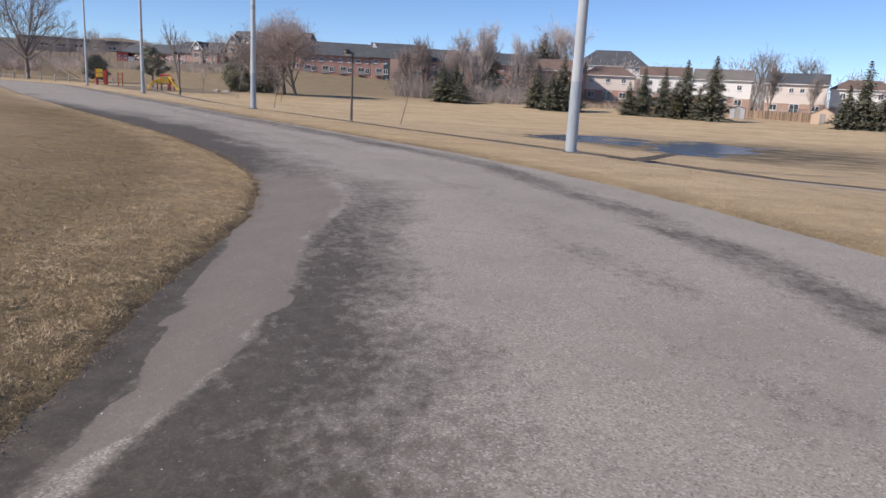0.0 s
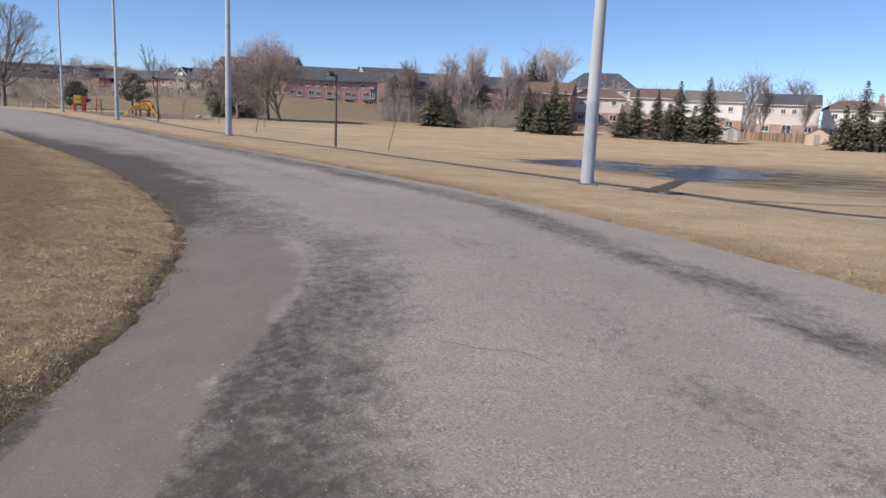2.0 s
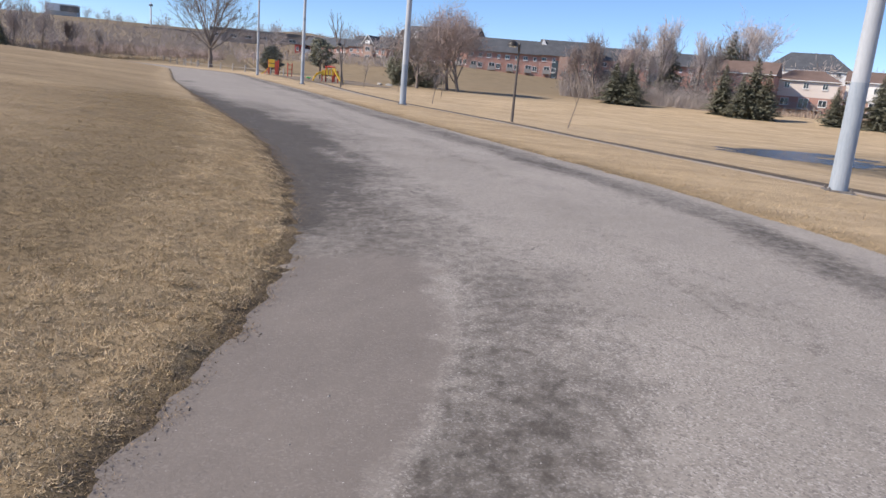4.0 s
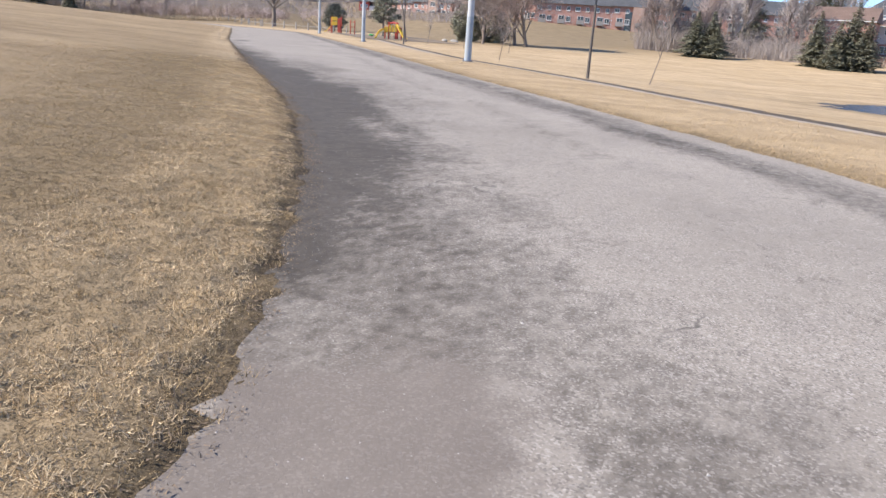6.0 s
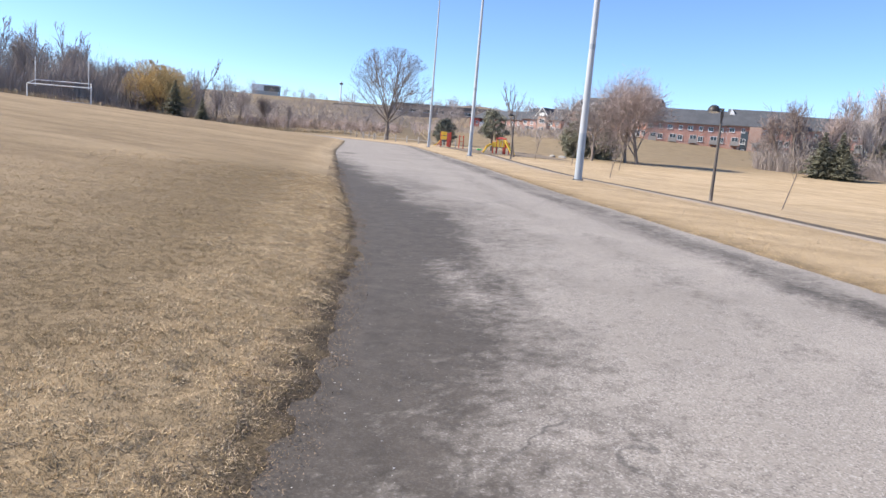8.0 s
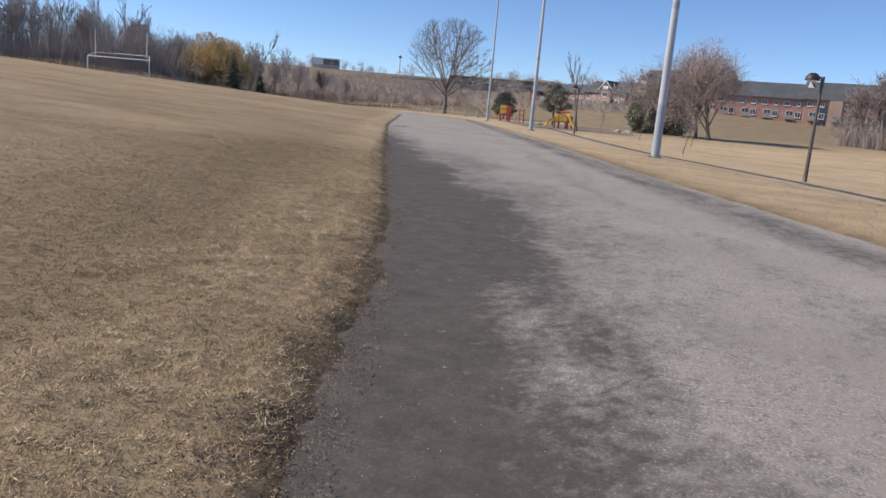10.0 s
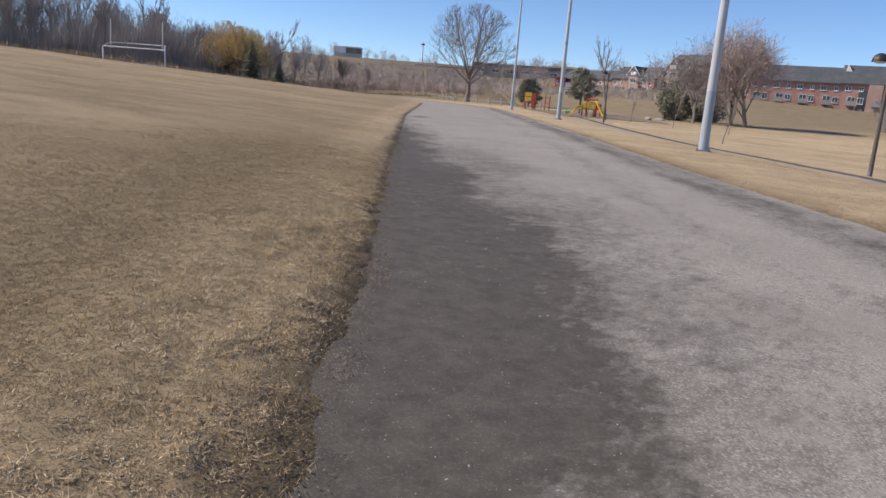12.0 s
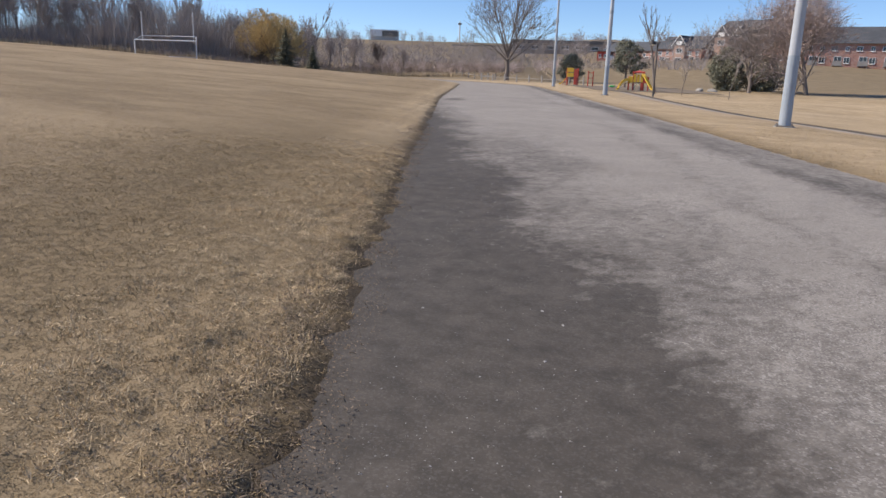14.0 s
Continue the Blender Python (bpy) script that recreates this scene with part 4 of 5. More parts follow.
for k in range(46):
    f = rng.random()
    sg = grow(random.Random(300 + k), 19.5 - 6.0 * f + rng.uniform(-2.5, 1.5), 0.34, (8, 4, 3), 0.5, 0.15, rng.uniform(-0.08, 0.08), 0.5, 0.34)
    v, fc = as_arrays(tubes_mesh("slim_tree", sg, WOODS, 0.035, lambda lv: 3 if lv < 2 else 2))
    x, y = -170 + 44 * f + rng.uniform(-10, 2), 22 + 95 * f + rng.uniform(-6, 8)
    if before_willow(x, y):
        continue
    woods.append((v + np.array([x, y, ground_at(x, y) - 0.2]), fc))
thick_types = []
for k in range(4):
    sg = grow(random.Random(191 + k), 8.0, 0.75, (6, 4, 3), 0.08, 0.10, 0.0, 0.3, 0.7)
    thick_types.append(as_arrays(tubes_mesh("thicket_tree", sg, BRUSH, 0.03, lambda lv: 3 if lv < 2 else 2)))


def thicket(name, count, place, lo, hi, mat, label, seed):
    r_ = random.Random(seed)
    out_ = []
    for k in range(count):
        x_, y_ = place(r_)
        v_, f_ = thick_types[r_.randrange(4)]
        a_ = r_.uniform(0, 6.28)
        M_ = np.array([[math.cos(a_), -math.sin(a_), 0], [math.sin(a_), math.cos(a_), 0], [0, 0, r_.uniform(0.8, 1.2)]]) * r_.uniform(lo, hi)
        out_.append((v_ @ M_.T + np.array([x_, y_, ground_at(x_, y_) - 0.15]), f_))
    return joined(name, out_, mat, label, "thicket")


def between(points, depth_):
    def place(r_):
        k = r_.randrange(len(points) - 1)
        f = r_.random()
        x_ = points[k][0] + (points[k + 1][0] - points[k][0]) * f
        y_ = points[k][1] + (points[k + 1][1] - points[k][1]) * f
        d_ = r_.random() * depth_ / math.hypot(x_, y_)
        return x_ * (1 + d_), y_ * (1 + d_)
    return place


thicket("thicket", 75, between([(-134, 70), (-122, 96), (-124, 122), (-124, 146), (-112, 170)], 45), 0.32, 0.8, WOODS, "leafless bushes and small trees behind the field", 7)
thicket("slope_thicket", 60, between([(-150, 190), (-120, 205), (-90, 200), (-66, 190)], 110), 0.45, 1.15, WOODS, "leafless bushes on the far slope", 8)
thicket("field_end_thicket", 34, between([(-116, 118), (-113, 138), (-106, 156), (-97, 170)], 16), 0.3, 0.62, TWIG_RED, "reddish-brown leafless bushes at the end of the field", 12)
thicket("crest_thicket", 46, between([(-262, 250), (-225, 262), (-190, 270), (-150, 262), (-128, 250)], 50), 0.45, 1.0, WOODS, "leafless trees along the far crest", 13)
thicket("hedge_thicket", 34, between([(-18, 139), (-8, 135), (4, 133), (14, 131)], 18), 0.5, 1.0, TWIG, "leafless grey thicket below the brick row", 9)
thicket("far_treeline", 60, between([(20, 190), (60, 188), (100, 165), (135, 140)], 60), 1.0, 1.7, WOODS, "far leafless trees behind the houses", 10)
joined("woods", woods, WOODS, "dense leafless woods behind the field", "woods")


def brush(name, count, where, lo, hi, width, mat, label, category, splay=0.35, seed=1):
    """Thin stems, each a slim bent blade, on the ground where where() puts them."""
    g = np.random.RandomState(seed)
    x, y, f = where(g, count)
    z = height(x, y)
    h = g.uniform(lo, hi, count) * f
    a = g.uniform(0, 2 * math.pi, count)
    w = width * g.uniform(0.6, 1.4, count)
    dx, dy = g.normal(0, splay, count) * h, g.normal(0, splay, count) * h
    b0 = np.stack([x - np.cos(a) * w, y - np.sin(a) * w, z - 0.05], 1)
    b1 = np.stack([x + np.cos(a) * w, y + np.sin(a) * w, z - 0.05], 1)
    tip = np.stack([x + dx, y + dy, z + h], 1)
    mid0 = (b0 + tip) / 2 + np.stack([-dx * 0.18 - np.cos(a) * w * 0.3, -dy * 0.18 - np.sin(a) * w * 0.3, h * 0.06], 1)
    mid1 = (b1 + tip) / 2 + np.stack([-dx * 0.18 + np.cos(a) * w * 0.3, -dy * 0.18 + np.sin(a) * w * 0.3, h * 0.06], 1)
    V = np.stack([b0, b1, mid1, mid0, tip], 1).reshape(-1, 3)
    k = np.arange(count)[:, None] * 5
    faces = np.concatenate([k + np.array([[0, 1, 2]]), k + np.array([[0, 2, 3]]), k + np.array([[3, 2, 4]])], 1).reshape(-1, 3)
    ob = new(name, mesh(name, V, faces, mat))
    return tagged(ob, label, category, kind="stuff")


def along(points, depth_):
    """Places in clumps along a line of plan points, reaching depth_ behind it."""
    P = np.array(points, float)
    D = np.linalg.norm(np.diff(P, axis=0), axis=1)
    C = np.concatenate([[0], np.cumsum(D)])

    def where(g, n):
        t = g.rand(n) * C[-1]
        x, y = np.interp(t, C, P[:, 0]), np.interp(t, C, P[:, 1])
        away = np.stack([x, y], 1)
        away /= np.linalg.norm(away, axis=1)[:, None]
        d = g.rand(n) ** 1.2 * depth_
        lump = 0.16 + 2.0 * np.clip(fbm(t / 6.0, d / 6.0 + 5, 3) + 0.28, 0, 1)
        return x + away[:, 0] * d + g.normal(0, 0.3, n), y + away[:, 1] * d + g.normal(0, 0.3, n), lump
    return where


FIELD_END = [(-150, 35), (-128, 60), (-112, 82), (-108, 98), (-112, 118), (-112, 140), (-104, 158)]
brush("reeds", 9000, along(FIELD_END, 4.0), 0.5, 1.3, 0.03, REED, "tan dead grass and reeds along the field", "reeds", 0.3, 3)
brush("brush", 34000, along([(-155, 45), (-134, 68), (-120, 92), (-122, 118), (-122, 146), (-110, 172)], 28), 0.6, 2.5, 0.022, BRUSH, "leafless grey-brown brush behind the field", "brush", 0.45, 4)
brush("far_brush", 32000, along([(-165, 140), (-135, 190), (-95, 200), (-70, 186)], 150), 0.6, 2.3, 0.035, WOODS, "leafless brush on the far slope", "brush", 0.45, 5)
brush("hedge_brush", 26000, along([(-18, 138), (-8, 134), (4, 132), (14, 130)], 20), 1.2, 4.4, 0.018, WOODS, "pale leafless thicket below the brick row", "brush", 0.4, 6)
brush("woods_understory", 44000, along([(-176, 8), (-158, 36), (-138, 62), (-126, 88), (-128, 112)], 40), 3.0, 9.5, 0.032, WOODS, "dense leafless undergrowth of the woods", "brush", 0.27, 14)
brush("treeline_brush", 12000, along([(10, 196), (60, 192), (100, 168), (140, 140)], 40), 2.0, 7.5, 0.06, WOODS, "far leafless undergrowth behind the houses", "brush", 0.2, 15)
brush("yard_brush", 2200, along([(14, 134), (24, 138), (44, 142)], 9), 0.5, 1.9, 0.03, BRUSH, "leafless shrubs along the garden fences", "brush", 0.3, 7)


# ---- houses ----
WINDOW_PARTS = {}


def window(parent, x, z, w, h, y=0.0, bars=1, name="window"):
    """A window with its frame, sill and glass, set on a wall that faces -y."""
    key = (round(w, 2), round(h, 2), bars)
    if key not in WINDOW_PARTS:
        fr = bmesh.new()
        t = 0.09
        for b in ((-w / 2, -h / 2, -w / 2 + t, h / 2), (w / 2 - t, -h / 2, w / 2, h / 2), (-w / 2 + t, h / 2 - t, w / 2 - t, h / 2), (-w / 2 + t, -h / 2, w / 2 - t, -h / 2 + t)):
            add_box(fr, b[0], -0.06, b[1], b[2], 0.03, b[3])
        for k in range(bars):
            c = -w / 2 + w * (k + 1) / (bars + 1)
            add_box(fr, c - 0.035, -0.05, -h / 2 + t, c + 0.035, 0.03, h / 2 - t)
        made = []
        for nm, bm, mt in (("frame", fr, TRIM), ("pane", box(-w / 2 + 0.05, -0.02, -h / 2 + 0.05, w / 2 - 0.05, 0.01, h / 2 - 0.05), GLASS), ("sill", box(-w / 2 - 0.06, -0.12, -h / 2 - 0.08, w / 2 + 0.06, 0.03, -h / 2), TRIM)):
            me = bpy.data.meshes.new(nm)
            bm.to_mesh(me)
            bm.free()
            me.materials.append(mt)
            made.append((nm, me))
        WINDOW_PARTS[key] = made
    (fn, fm), *rest = WINDOW_PARTS[key]
    wdw = part(name, fm, None, parent, "", pose(x, y - 0.03, z))
    for nm, me in rest:
        part(nm, me, None, wdw)
    return wdw


def gable_roof(w, d, eave, ridge, over=0.4, hip=0.0):
    """Solid roof with thick edges; the ridge runs along x; hip: how far its ends are drawn in."""
    bm = bmesh.new()
    x0, x1, y0, y1 = -over, w + over, -over, d + over
    t = 0.16
    lo = [bm.verts.new(p) for p in ((x0, y0, eave - t), (x1, y0, eave - t), (x1, y1, eave - t), (x0, y1, eave - t))]
    up = [bm.verts.new(p) for p in ((x0, y0, eave), (x1, y0, eave), (x1, y1, eave), (x0, y1, eave))]
    ra, rb = bm.verts.new((x0 + hip, d / 2, ridge)), bm.verts.new((x1 - hip, d / 2, ridge))
    bm.faces.new(lo[::-1])
    for k in range(4):
        bm.faces.new((lo[k], lo[(k + 1) % 4], up[(k + 1) % 4], up[k]))
    bm.faces.new((up[0], up[1], rb, ra))
    bm.faces.new((up[2], up[3], ra, rb))
    bm.faces.new((up[1], up[2], rb))
    bm.faces.new((up[3], up[0], ra))
    return bm


def facing(a, b, z=None):
    """The pose of a front that runs from a to b, seen from the park."""
    rz = math.degrees(math.atan2(b[1] - a[1], b[0] - a[0]))
    zz = min(ground_at(*a), ground_at(*b)) if z is None else z
    return pose(a[0], a[1], zz, 0, 0, rz), math.hypot(b[0] - a[0], b[1] - a[1])


def deck(parent, x0, x1, z, depth_=2.6):
    """A raised wooden deck with posts and a slatted rail."""
    dk = part("deck", box(x0, -depth_, z - 0.18, x1, -0.04, z), WOOD_GREY, parent, "raised grey wooden deck")
    for k in range(4):
        x = x0 + 0.1 + (x1 - x0 - 0.2) * k / 3
        part("post", box(x - 0.07, -depth_ + 0.02, -0.3, x + 0.07, -depth_ + 0.16, z + 0.95), WOOD_GREY, dk)
    part("rail", box(x0, -depth_, z + 0.92, x1, -depth_ + 0.1, z + 1.0), WOOD_GREY, dk)
    n = int((x1 - x0) / 0.3)
    for k in range(n):
        x = x0 + 0.15 + (x1 - x0 - 0.3) * k / (n - 1)
        part("baluster", box(x - 0.03, -depth_ + 0.03, z + 0.02, x + 0.03, -depth_ + 0.07, z + 0.92), WOOD_GREY, dk)
    return dk


def house(a, b, label, lower, upper, roof_mat, split=3.4, eave=6.6, ridge=9.2, depth_=9.5, hip=0.0, decked=True, rows=None, chimney=None, side=None, name="house"):
    m, w = facing(a, b)
    h = empty(name, m, label, "house", "houses along the field")
    part("lower_wall", box(0, 0, -1.2, w, depth_, split), lower, h)
    part("upper_wall", box(-0.03, -0.03, split, w + 0.03, depth_ + 0.03, eave), upper, h)
    if hip == 0.0:
        for x in (0.0, w - 0.12):
            gb = bmesh.new()
            p = [gb.verts.new(q) for q in ((x, 0, eave), (x, depth_, eave), (x, depth_ / 2, ridge - 0.2), (x + 0.12, 0, eave), (x + 0.12, depth_, eave), (x + 0.12, depth_ / 2, ridge - 0.2))]
            gb.faces.new(p[:3]), gb.faces.new(p[3:][::-1])
            for i in range(3):
                gb.faces.new((p[i], p[(i + 1) % 3], p[3 + (i + 1) % 3], p[3 + i]))
            part("gable", gb, side or upper, h)
    if side:
        part("side_wall", box(w + 0.031, 0.02, -1.2, w + 0.06, depth_, eave), side, h, "side wall in a darker colour than the upper front")
    part("roof", gable_roof(w, depth_, eave, ridge, 0.4, hip), roof_mat, h)
    part("gutter", box(-0.4, -0.52, eave - 0.16, w + 0.4, -0.4, eave - 0.04), TRIM, h)
    rows = rows or ((5.3, 1.0, 1.1, (0.2, 0.5, 0.8)), (2.2, 1.5, 1.3, (0.2, 0.8)))
    for z, ww, wh, xs in rows:
        for f in xs:
            window(h, w * f, z, ww, wh, -0.03 if z > split else 0.0)
    if decked:
        window(h, w * 0.5, 2.0, 1.8, 2.0, 0.0, 1, "patio_door")
        deck(h, w * 0.22, w * 0.8, 1.0)
    if chimney is not None:
        ch = part("chimney", box(w * chimney - 0.4, depth_ * 0.45, eave, w * chimney + 0.4, depth_ * 0.45 + 0.8, ridge + 1.0), BRICK_RED, h, "brick chimney")
        part("chimney_cap", box(w * chimney - 0.5, depth_ * 0.45 - 0.1, ridge + 1.0, w * chimney + 0.5, depth_ * 0.45 + 0.9, ridge + 1.12), CONCRETE, ch)
    return h


house((7.0, 153.5), (17.8, 151.0), "red brick house with a gabled brown roof behind spruces", BRICK_RED, BRICK_RED, ROOF_BROWN, ridge=9.0, decked=False, rows=((5.2, 1.1, 1.2, (0.25, 0.75)), (2.0, 1.1, 1.2, (0.3, 0.85))))
house((19.4, 161.5), (30.3, 159.8), "house with pale siding over red brick and a brown hip roof", BRICK_RED, SIDING_PINK, ROOF_BROWN, 3.2, 6.3, 8.4, hip=3.2, side=BRICK_RED)
house((32.5, 164.5), (42.6, 162.2), "white sided house with a brown roof behind spruces", BRICK_BUFF, SIDING, ROOF_BROWN, 3.0, 6.8, 9.0)
house((43.4, 162.0), (54.4, 158.7), "white sided house with a grey-brown roof", BRICK_BUFF, SIDING, ROOF_GREY, 3.0, 6.8, 9.2, side=BRICK_RED)
# grey side: the right-hand wall's shade is put into its colour
house((55.5, 153.0), (65.7, 148.9), "faded pinkish house with a dark roof and a raised deck", BRICK_BUFF, SIDING_PINK, ROOF_DARK, 3.0, 6.9, 9.2, chimney=0.08, side=SIDING_GREY,
      rows=((5.6, 0.9, 1.0, (0.18, 0.42, 0.6, 0.82)), (2.2, 1.4, 1.2, (0.15, 0.85))))
house((68.3, 153.2), (78.2, 148.4), "white house with a low brown hip roof", BRICK_BUFF, SIDING, ROOF_BROWN, 3.0, 6.6, 8.6, hip=3.0, chimney=0.9)
house((76.9, 137.7), (85.8, 132.2), "white sided house over pinkish brick with a grey roof", BRICK_BUFF, SIDING, ROOF_GREY, 4.1, 6.9, 9.3, decked=False, chimney=0.06,
      rows=((6.0, 1.0, 0.9, (0.55, 0.82)), (3.2, 1.0, 1.1, (0.58, 0.82)), (1.0, 1.0, 1.0, (0.75,))))
house((88.5, 131.5), (98.0, 125.0), "white sided house at the end of the row", BRICK_BUFF, SIDING, ROOF_GREY, 3.6, 6.8, 9.0)


def brick_row(a, b, label, ground_z, units, eave=7.0, ridge=10.8, depth_=11.0, pavilion=(), gables=(), wall=BRICK_RED):
    """A row of brick homes: three tiers of windows, decks at the garden doors, a long dark roof."""
    m, w = facing(a, b, ground_z)
    r = empty("row_house", m, label, "apartment building", "brick rows on the rise")
    part("wall", box(0, 0, -3.0, w, depth_, eave), wall, r)
    part("roof", gable_roof(w, depth_, eave, ridge, 0.5), ROOF_DARK, r, "long charcoal shingle roof")
    part("gutter", box(-0.5, -0.62, eave - 0.2, w + 0.5, -0.5, eave - 0.04), LAMP_PAINT, r, "dark eaves gutter")
    step = w / units
    for k in range(units):
        x = (k + 0.5) * step
        window(r, x - step * 0.28, eave - 1.25, 1.3, 1.1)
        window(r, x + step * 0.24, eave - 1.25, 0.9, 1.1)
        window(r, x + step * 0.26, 3.1, 1.3, 1.4)
        window(r, x + step * 0.30, 0.7, 0.9, 0.8)
        window(r, x - step * 0.1, 3.0, 1.7, 2.0, 0.0, 1, "patio_door")
        bal = part("balcony", box(x - step * 0.3, -1.5, 1.85, x + step * 0.1, -0.04, 2.0), WOOD_GREY, r, "small grey wooden balcony")
        part("balcony_rail", box(x - step * 0.3, -1.5, 2.0, x + step * 0.1, -1.42, 2.95), WOOD_GREY, bal)
        for xx in (x - step * 0.29, x + step * 0.08):
            part("post", box(xx - 0.06, -1.46, -2.5, xx + 0.06, -1.34, 1.85), WOOD_GREY, bal)
    for f in pavilion:
        x = w * f
        part("porch_bay", box(x - 1.3, -1.0, -3.0, x + 1.6, 0.0, eave - 0.2), BRICK_BUFF, r, "projecting paler brick bay")
        # no recess is cut: a flush dark slab stands in for its shade
        part("entry_shade", box(x - 3.2, -0.06, 0.0, x - 1.4, 0.02, eave - 1.4), GLASS, r, "tall dark slab standing in for the shade of an entry")
    for f, size in gables:
        x = w * f
        g = bmesh.new()
        add_box(g, x - size / 2, -0.9, 0.0, x + size / 2, 0.0, eave + 0.8)
        part("gable_bay", g, BRICK_BUFF, r, "projecting buff brick bay")
        gv = bmesh.new()
        v = [gv.verts.new(q) for q in ((x - size * 0.62, -1.15, eave + 0.8), (x + size * 0.62, -1.15, eave + 0.8), (x, -1.15, eave + 0.8 + size * 0.75),
                                       (x - size * 0.62, depth_ / 2, eave + 0.8), (x + size * 0.62, depth_ / 2, eave + 0.8), (x, depth_ / 2, eave + 0.8 + size * 0.75))]
        gv.faces.new((v[0], v[3], v[5], v[2])), gv.faces.new((v[1], v[2], v[5], v[4])), gv.faces.new((v[0], v[2], v[1])), gv.faces.new((v[3], v[4], v[5])), gv.faces.new((v[0], v[1], v[4], v[3]))
        gr = part("gable_roof", gv, ROOF_DARK, r)
        trim = bmesh.new()
        for sx in (-1, 1):
            add_tube(trim, [(x + sx * size * 0.64, -1.2, eave + 0.75), (x, -1.2, eave + 0.85 + size * 0.75)], 0.14, 4)
        add_box(trim, x - size * 0.25, -1.18, eave + 0.85, x + size * 0.25, -1.14, eave + 1.15 + size * 0.2)
        part("gable_trim", trim, TRIM, gr, "white gable boards")
        window(r, x, eave - 0.6, size * 0.5, 1.3, -0.9)
        window(r, x, 3.0, size * 0.5, 1.6, -0.9)
    return r


brick_row((-56.0, 210.0), (-35.82, 214.4), "red brick row of homes with a charcoal roof and balconies", 4.7, 4, 7.0, 11.0)
r2 = brick_row((-35.8, 214.4), (-20.2, 216.9), "taller red brick row with white gable end and porch", 4.8, 3, 7.1, 11.6, pavilion=(0.42,))
# small white prism added on the roof in place of the white gable end
gable_peak = bmesh.new()
vs = [gable_peak.verts.new(q) for q in ((0.0, 3.4, 9.9), (1.5, 3.4, 9.9), (0.35, 3.4, 11.7), (0.0, 5.4, 9.9), (1.5, 5.4, 9.9), (0.35, 5.4, 11.7))]
gable_peak.faces.new(vs[:3]), gable_peak.faces.new(vs[3:][::-1])
for i in range(3):
    gable_peak.faces.new((vs[i], vs[(i + 1) % 3], vs[3 + (i + 1) % 3], vs[3 + i]))
part("gable_peak", gable_peak, TRIM, r2, "small white peak standing in for the gable end")
brick_row((-20.0, 223.6), (22.0, 232.0), "long brick row with a charcoal roof behind the bare trees", 5.3, 7, 6.8, 10.6)
brick_row((-82.0, 222.5), (-57.0, 216.0), "brick row with a charcoal roof behind the bare grove", 5.4, 5, 7.6, 13.0, gables=((0.1, 4.0), (0.3, 3.4)))
brick_row((-98.0, 222.0), (-84.0, 219.0), "buff and red brick homes with peaked white-trimmed gables", 4.6, 3, 6.2, 9.8, gables=((0.55, 3.6),))
brick_row((-124.0, 238.0), (-101.0, 228.0), "low far row of brick homes with dark roofs", 5.0, 4, 5.6, 8.6)
house((25.0, 231.5), (46.5, 228.0), "large house with a broad charcoal hip roof and white dormers", BRICK_BUFF, SIDING, ROOF_DARK, 7.0, 10.5, 15.6, 16.0, hip=6.0, decked=False, rows=((9.6, 1.2, 1.3, (0.15, 0.4, 0.6, 0.85)),))


# ---- garden fences and sheds ----
def board_fence(a, b, h=1.75):
    m, w = facing(a, b)
    f = empty("wooden_fence", m, "reddish-brown cedar board fence along the gardens", "fence")
    n = int(w / 2.4)
    for k in range(n + 1):
        part("post", box(w * k / n - 0.06, 0.02, -0.4, w * k / n + 0.06, 0.14, h + 0.08), WOOD, f)
    board = box(-0.07, -0.012, 0.05, 0.07, 0.012, h, 0.004)
    me = bpy.data.meshes.new("board")
    board.to_mesh(me)
    board.free()
    me.materials.append(WOOD)
    count = int(w / 0.15)
    rr = random.Random(3)
    for k in range(count):
        part("board", me, None, f, "", pose(0.075 + k * w / count, -0.02, rr.uniform(-0.03, 0.03)))
    for z in (0.4, 1.4):
        part("rail", box(0, 0.0, z - 0.05, w, 0.04, z + 0.05), WOOD, f)
    return f


board_fence((46.4, 140.3), (60.4, 135.1))


def shed(x, y, w, d, eave, ridge, rz, wall, roof_mat, label):
    s_ = empty("garden_shed", on_ground(x, y, rz), label, "shed")
    bm = bmesh.new()
    add_box(bm, -w / 2, -d / 2, -0.2, w / 2, d / 2, eave)
    part("wall", bm, wall, s_)
    for yy in (-d / 2, d / 2 - 0.06):
        g = bmesh.new()
        v = [g.verts.new(q) for q in ((-w / 2, yy, eave), (w / 2, yy, eave), (0, yy, ridge), (-w / 2, yy + 0.06, eave), (w / 2, yy + 0.06, eave), (0, yy + 0.06, ridge))]
        g.faces.new(v[:3]), g.faces.new(v[3:][::-1])
        for i in range(3):
            g.faces.new((v[i], v[(i + 1) % 3], v[3 + (i + 1) % 3], v[3 + i]))
        part("gable", g, wall, s_)
    for sx in (-1, 1):
        r_ = bmesh.new()
        ang = math.atan2(ridge - eave, w / 2)
        L = math.hypot(ridge - eave, w / 2) + 0.2
        add_box(r_, 0, -d / 2 - 0.15, 0, L, d / 2 + 0.15, 0.07)
        bmesh.ops.transform(r_, matrix=Matrix.Translation((0, 0, ridge)) @ Matrix.Rotation(ang if sx > 0 else math.pi - ang, 4, "Y"), verts=r_.verts)
        part("roof_slope", r_, roof_mat, s_)
    part("door", box(-0.45, -d / 2 - 0.03, 0.0, 0.45, -d / 2 - 0.005, min(1.8, eave)), WOOD_GREY, s_)
    return s_


shed(57.7, 130.5, 3.6, 3.0, 1.9, 2.9, -24, TAN_PAINT, ROOF_GREY, "tan wooden garden shed with a low gabled roof")
